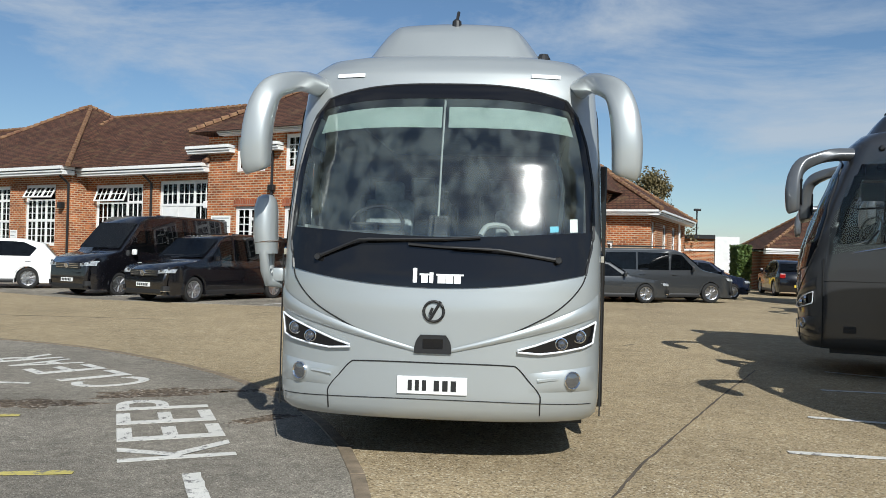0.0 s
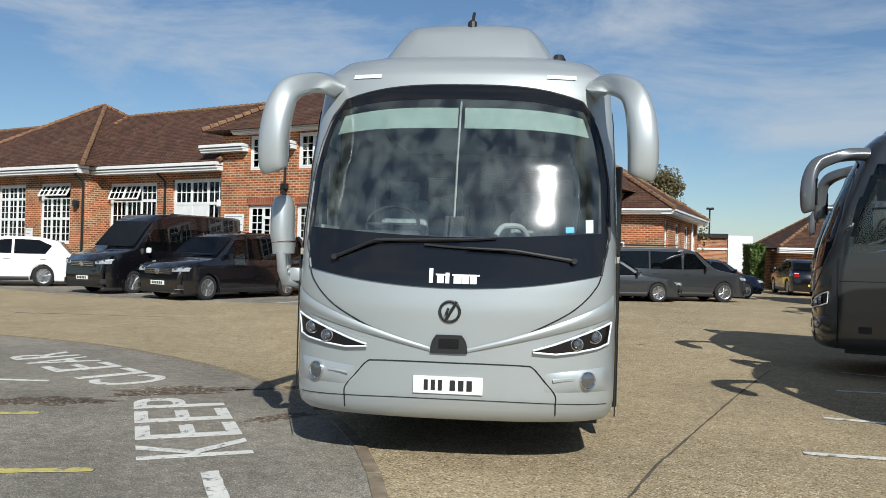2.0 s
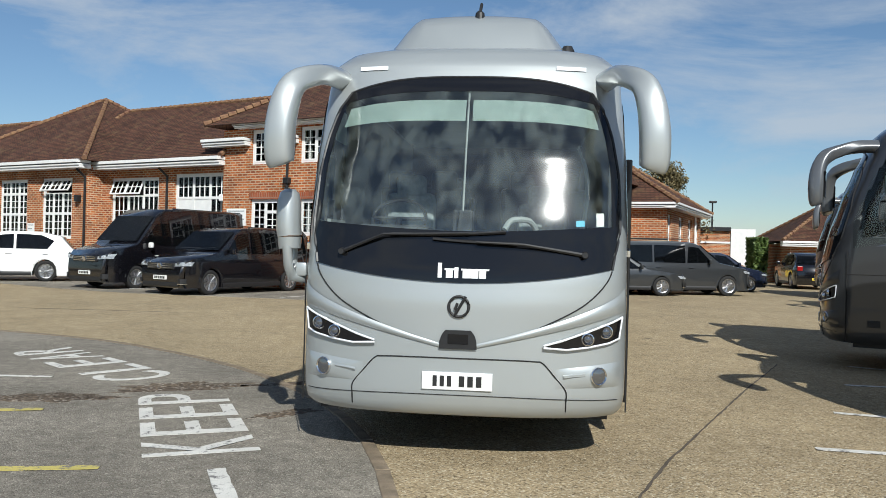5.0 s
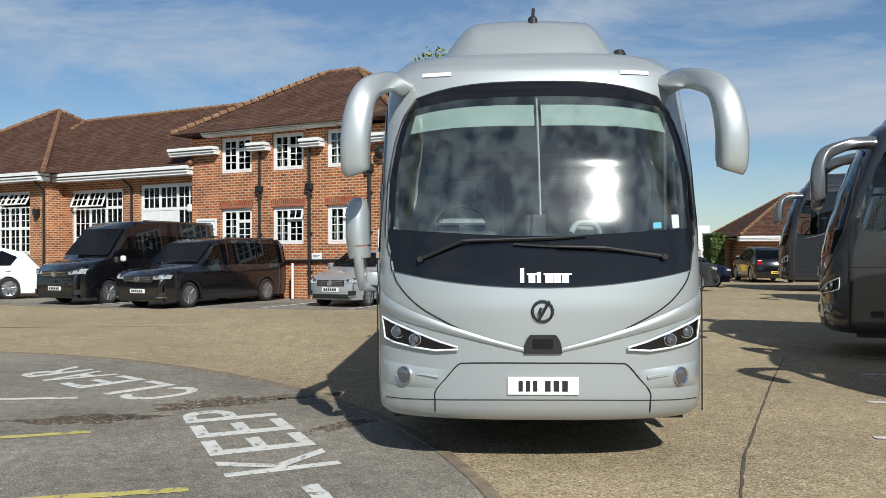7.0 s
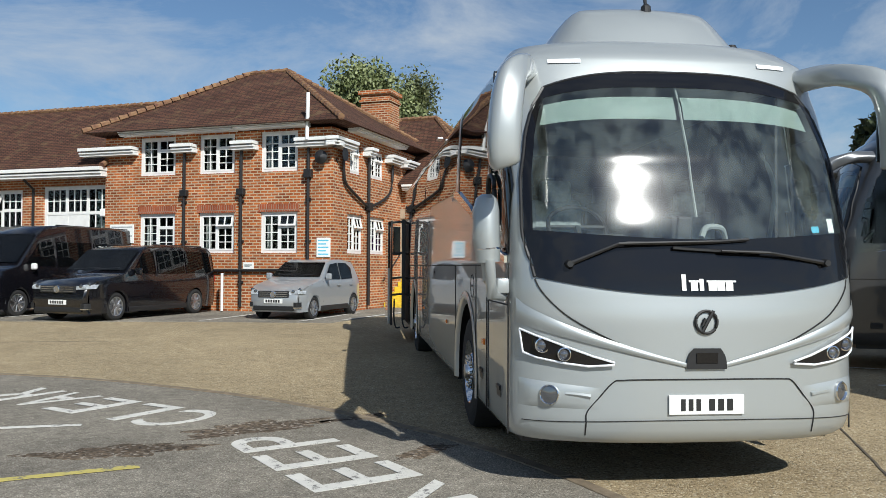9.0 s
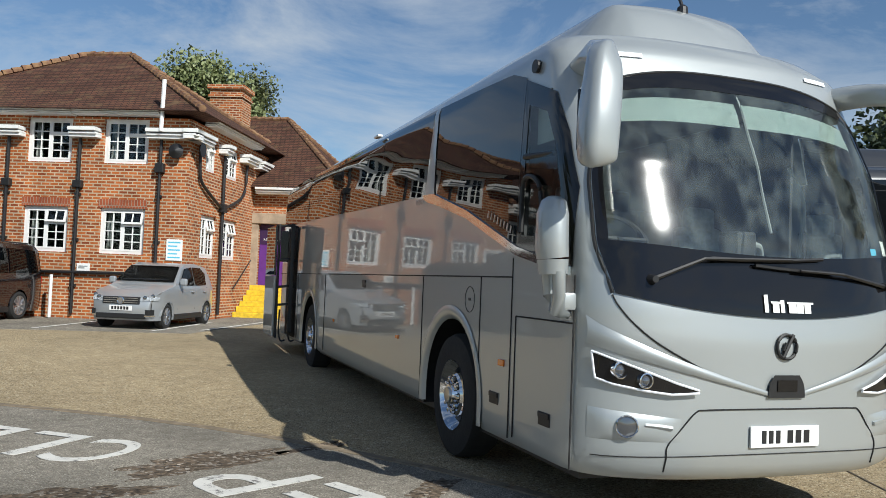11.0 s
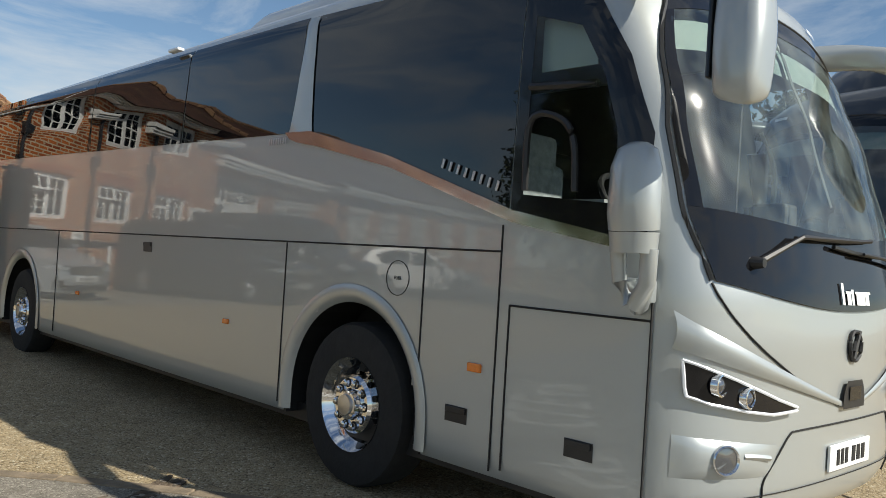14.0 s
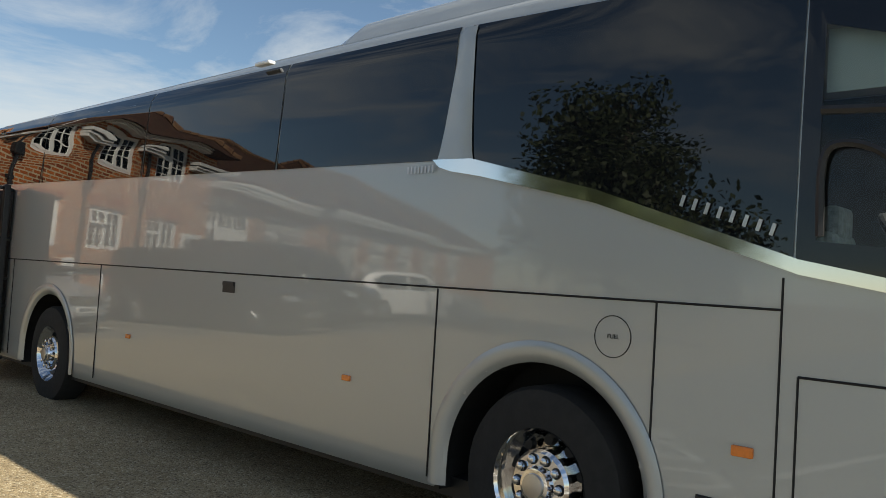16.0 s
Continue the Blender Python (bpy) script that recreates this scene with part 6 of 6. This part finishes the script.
VANG = ([[(1.3, 1.36), (1.8, 1.95), (2.25, 1.98), (2.3, 1.3)], [(2.4, 1.3), (2.4, 1.98), (3.7, 1.98), (3.7, 1.3)], [(3.8, 1.3), (3.8, 1.98), (5.5, 1.95), (5.55, 1.3)]], ((1.06, 1.4), (1.74, 2.17)), ((5.81, 2.2), (5.87, 1.35)), 1.2, 1.4, 0.95, (1.25, 2.35, 3.75))
SUV = [(0, 0.6), (0.04, 0.82), (0.25, 0.95), (1.1, 1.05), (1.3, 1.1), (2.0, 1.55), (2.4, 1.65), (3.4, 1.64), (4.0, 1.5), (4.35, 1.1), (4.5, 0.95), (4.55, 0.6)]
SUVG = ([[(1.6, 1.1), (2.1, 1.5), (2.6, 1.56), (2.6, 1.08)], [(2.67, 1.08), (2.67, 1.56), (3.4, 1.54), (3.8, 1.35), (3.6, 1.08)]], ((1.36, 1.14), (1.98, 1.54)), ((4.03, 1.47), (4.32, 1.14)), 1.05, 1.6, 0.8, (1.5, 2.63, 3.7))
SEDAN = [(0, 0.5), (0.04, 0.66), (0.3, 0.76), (1.2, 0.88), (1.4, 0.92), (2.1, 1.36), (2.5, 1.43), (3.2, 1.41), (3.9, 1.05), (4.5, 0.98), (4.58, 0.7), (4.6, 0.5)]
SEDANG = ([[(1.65, 0.92), (2.2, 1.3), (2.7, 1.34), (2.7, 0.9)], [(2.77, 0.9), (2.77, 1.34), (3.2, 1.3), (3.6, 1.05), (3.5, 0.92)]], ((1.46, 0.96), (2.08, 1.35)), ((3.24, 1.38), (3.86, 1.08)), 0.88, 1.6, 0.66, (1.5, 2.73, 3.6))

H0 = -25
car("passenger_van", "black people carrier parked beside the building", 5.13, 1.93, 1.9, PEOPLE, 3.2, 0.35, M_CARBLACK, PEOPLEG, (-9.35, 15.1), H0)
car("minibus", "black high-roofed minibus parked beside the building", 5.9, 2.0, 2.45, VAN, 3.66, 0.35, M_CARBLACK, VANG, (-12.35, 16.6), H0, trim=False)
car("hatchback", "small silver hatchback parked by the building corner", 3.58, 1.6, 1.54, HATCH, 2.38, 0.29, M_CARSILVER, HATCHG, (-4.35, 15.6), H0)
car("white_car", "white family car parked beside the minibus", 4.55, 1.85, 1.65, SUV, 2.7, 0.35, M_CARWHITE, SUVG, (-18.9, 18.6), -62)
car("grey_van", "dark grey people van parked by the brick wing", 5.0, 1.9, 1.97, PEOPLE, 3.0, 0.36, M_CARGREY, PEOPLEG, (8.2, 25.0), 62 + 40)
car("saloon_car", "dark grey saloon car parked by the brick wing", 4.6, 1.8, 1.43, SEDAN, 2.75, 0.33, M_CARGREY, SEDANG, (5.7, 23.5), 62 + 40)
car("hatchback", "dark blue hatchback parked beyond the grey van", 4.2, 1.75, 1.5, HATCH, 2.6, 0.31, M_CARBLUE, HATCHG, (9.8, 28.5), 62 + 40)
car("sport_utility_car", "black sport utility car facing the bungalow", 4.55, 1.95, 1.65, SUV, 2.85, 0.38, M_CARBLACK, SUVG, (13.6, 36.5), 176)


# trees
def tree(name, label, at, h, spread, leaf, count, size, seed, trunk=0.25, conical=False, droop=0.0):
    r = random.Random(seed)
    t = tagged(root(name, Matrix.Translation((*at, GZ(at[1])))), label, "tree")
    bm = BM()
    tube(bm, [(0, 0, -0.2), (0.1, 0.05, h * 0.3), (0, 0.1, h * 0.6), (0.05, 0, h * 0.92)], [trunk, trunk * 0.75, trunk * 0.45, 0.03], 9)
    tips = []
    for k in range(26):
        a, z = r.uniform(0, math.tau), h * r.uniform(0.28, 0.9)
        f = (1 - (z / h)) * 1.15 + 0.1 if conical else math.sin(min(1, z / h * 0.95 + 0.12) * math.pi) ** 0.6
        q = Vector((math.cos(a), math.sin(a), 0)) * spread * f * r.uniform(0.55, 1.0)
        e = Vector((q.x, q.y, z + (0.1 * h * r.uniform(0.2, 1) if not conical else -0.03 * h)))
        tube(bm, [(0, 0, z * 0.85), (q.x * 0.5, q.y * 0.5, z + 0.02 * h), e], [trunk * 0.3, trunk * 0.18, 0.02], 5)
        tips.append((e, max(0.5, spread * 0.36 * r.uniform(0.7, 1.2))))
        tips.append((e * 0.65 + Vector((0, 0, z * 0.35)), spread * 0.3))
    part("trunk", bm, M_BARK, t)
    vs, fs = [], []
    for k in range(count):
        e, rad = tips[r.randrange(len(tips))]
        d = Vector((r.gauss(0, 1), r.gauss(0, 1), r.gauss(0, 0.8)))
        d = d.normalized() * rad * r.random() ** 0.45
        if droop:
            d.z -= droop * r.random() ** 2
        c = e + d
        ax = Vector((r.gauss(0, 1), r.gauss(0, 1), r.gauss(0, 1))).normalized()
        bx_ = ax.cross(Vector((r.gauss(0, 1), r.gauss(0, 1), r.gauss(0, 1)))).normalized()
        s = size * r.uniform(0.6, 1.3)
        i = len(vs)
        vs += [c + ax * s, c + bx_ * s * 0.55, c - ax * s, c - bx_ * s * 0.55]
        fs.append((i, i + 1, i + 2, i + 3))
    me = bpy.data.meshes.new("crown")
    me.from_pydata([tuple(v) for v in vs], [], fs)
    me.materials.append(leaf)
    o = new("crown", me)
    o.parent = t
    return t


tree("tree", "pale green leafy tree behind the chimney", (-2.0, 40.0), 11.6, 4.3, M_LEAF1, 52000, 0.12, 3)
tree("tree", "birch with drooping twigs behind the building", (1.0, 44.5), 13.4, 3.1, M_LEAF5, 20000, 0.11, 5, droop=2.2)
tree("conifer", "dark conifer behind the parked coaches", (23.5, 31), 9.8, 3.8, M_LEAF2, 20000, 0.2, 7, conical=True)
tree("tree", "broad dark tree behind the parked coaches", (27.0, 22.0), 9.5, 5.0, M_LEAF2, 22000, 0.18, 9)
tree("tree", "broad dark tree behind the parked coaches", (30.0, 12.5), 9.0, 5.0, M_LEAF2, 22000, 0.18, 10)
tree("tree", "autumnal tree behind the brick wing", (8.9, 48.0), 7.0, 2.4, M_LEAF4, 12000, 0.1, 11)
tree("birch", "weeping birch at the edge of the yard", (-19.5, 13.5), 9.6, 3.9, M_LEAF2, 26000, 0.12, 12, droop=2.5)
bm = BM()
r_ = random.Random(4)
vs, fs = [], []
for k in range(9000):
    c = Vector((r_.uniform(12.7, 13.4), r_.uniform(40.2, 42.0), 0.2 + 2.4 * r_.random() ** 0.8))
    ax = Vector((r_.gauss(0, 1), r_.gauss(0, 1), r_.gauss(0, 1))).normalized() * 0.12
    b_ = ax.cross(Vector((r_.gauss(0, 1), r_.gauss(0, 1), 1))).normalized() * 0.07
    i = len(vs)
    vs += [c + ax, c + b_, c - ax, c - b_]
    fs.append((i, i + 1, i + 2, i + 3))
me = bpy.data.meshes.new("hedge")
me.from_pydata([tuple(v) for v in vs], [], fs)
me.materials.append(M_LEAF3)
tagged(new("hedge", me), "green hedge beside the white rendered wall", "hedge", kind="stuff")
vs, fs = [], []
for k in range(16000):
    a = r_.uniform(-0.35, 1.5)
    R_ = r_.uniform(88, 104)
    c = Vector((math.sin(a) * R_, math.cos(a) * R_, (3.6 + 1.6 * noise.noise(Vector((a * 9, 0, 0)))) * r_.random()))
    ax = Vector((r_.gauss(0, 1), r_.gauss(0, 1), r_.gauss(0, 1))).normalized() * 0.55
    b_ = ax.cross(Vector((r_.gauss(0, 1), r_.gauss(0, 1), 1))).normalized() * 0.35
    i = len(vs)
    vs += [c + ax, c + b_, c - ax, c - b_]
    fs.append((i, i + 1, i + 2, i + 3))
me = bpy.data.meshes.new("far_woods")
me.from_pydata([tuple(v) for v in vs], [], fs)
me.materials.append(M_LEAF2)
tagged(new("far_woods", me), "distant dark line of woodland", "woods", kind="stuff")
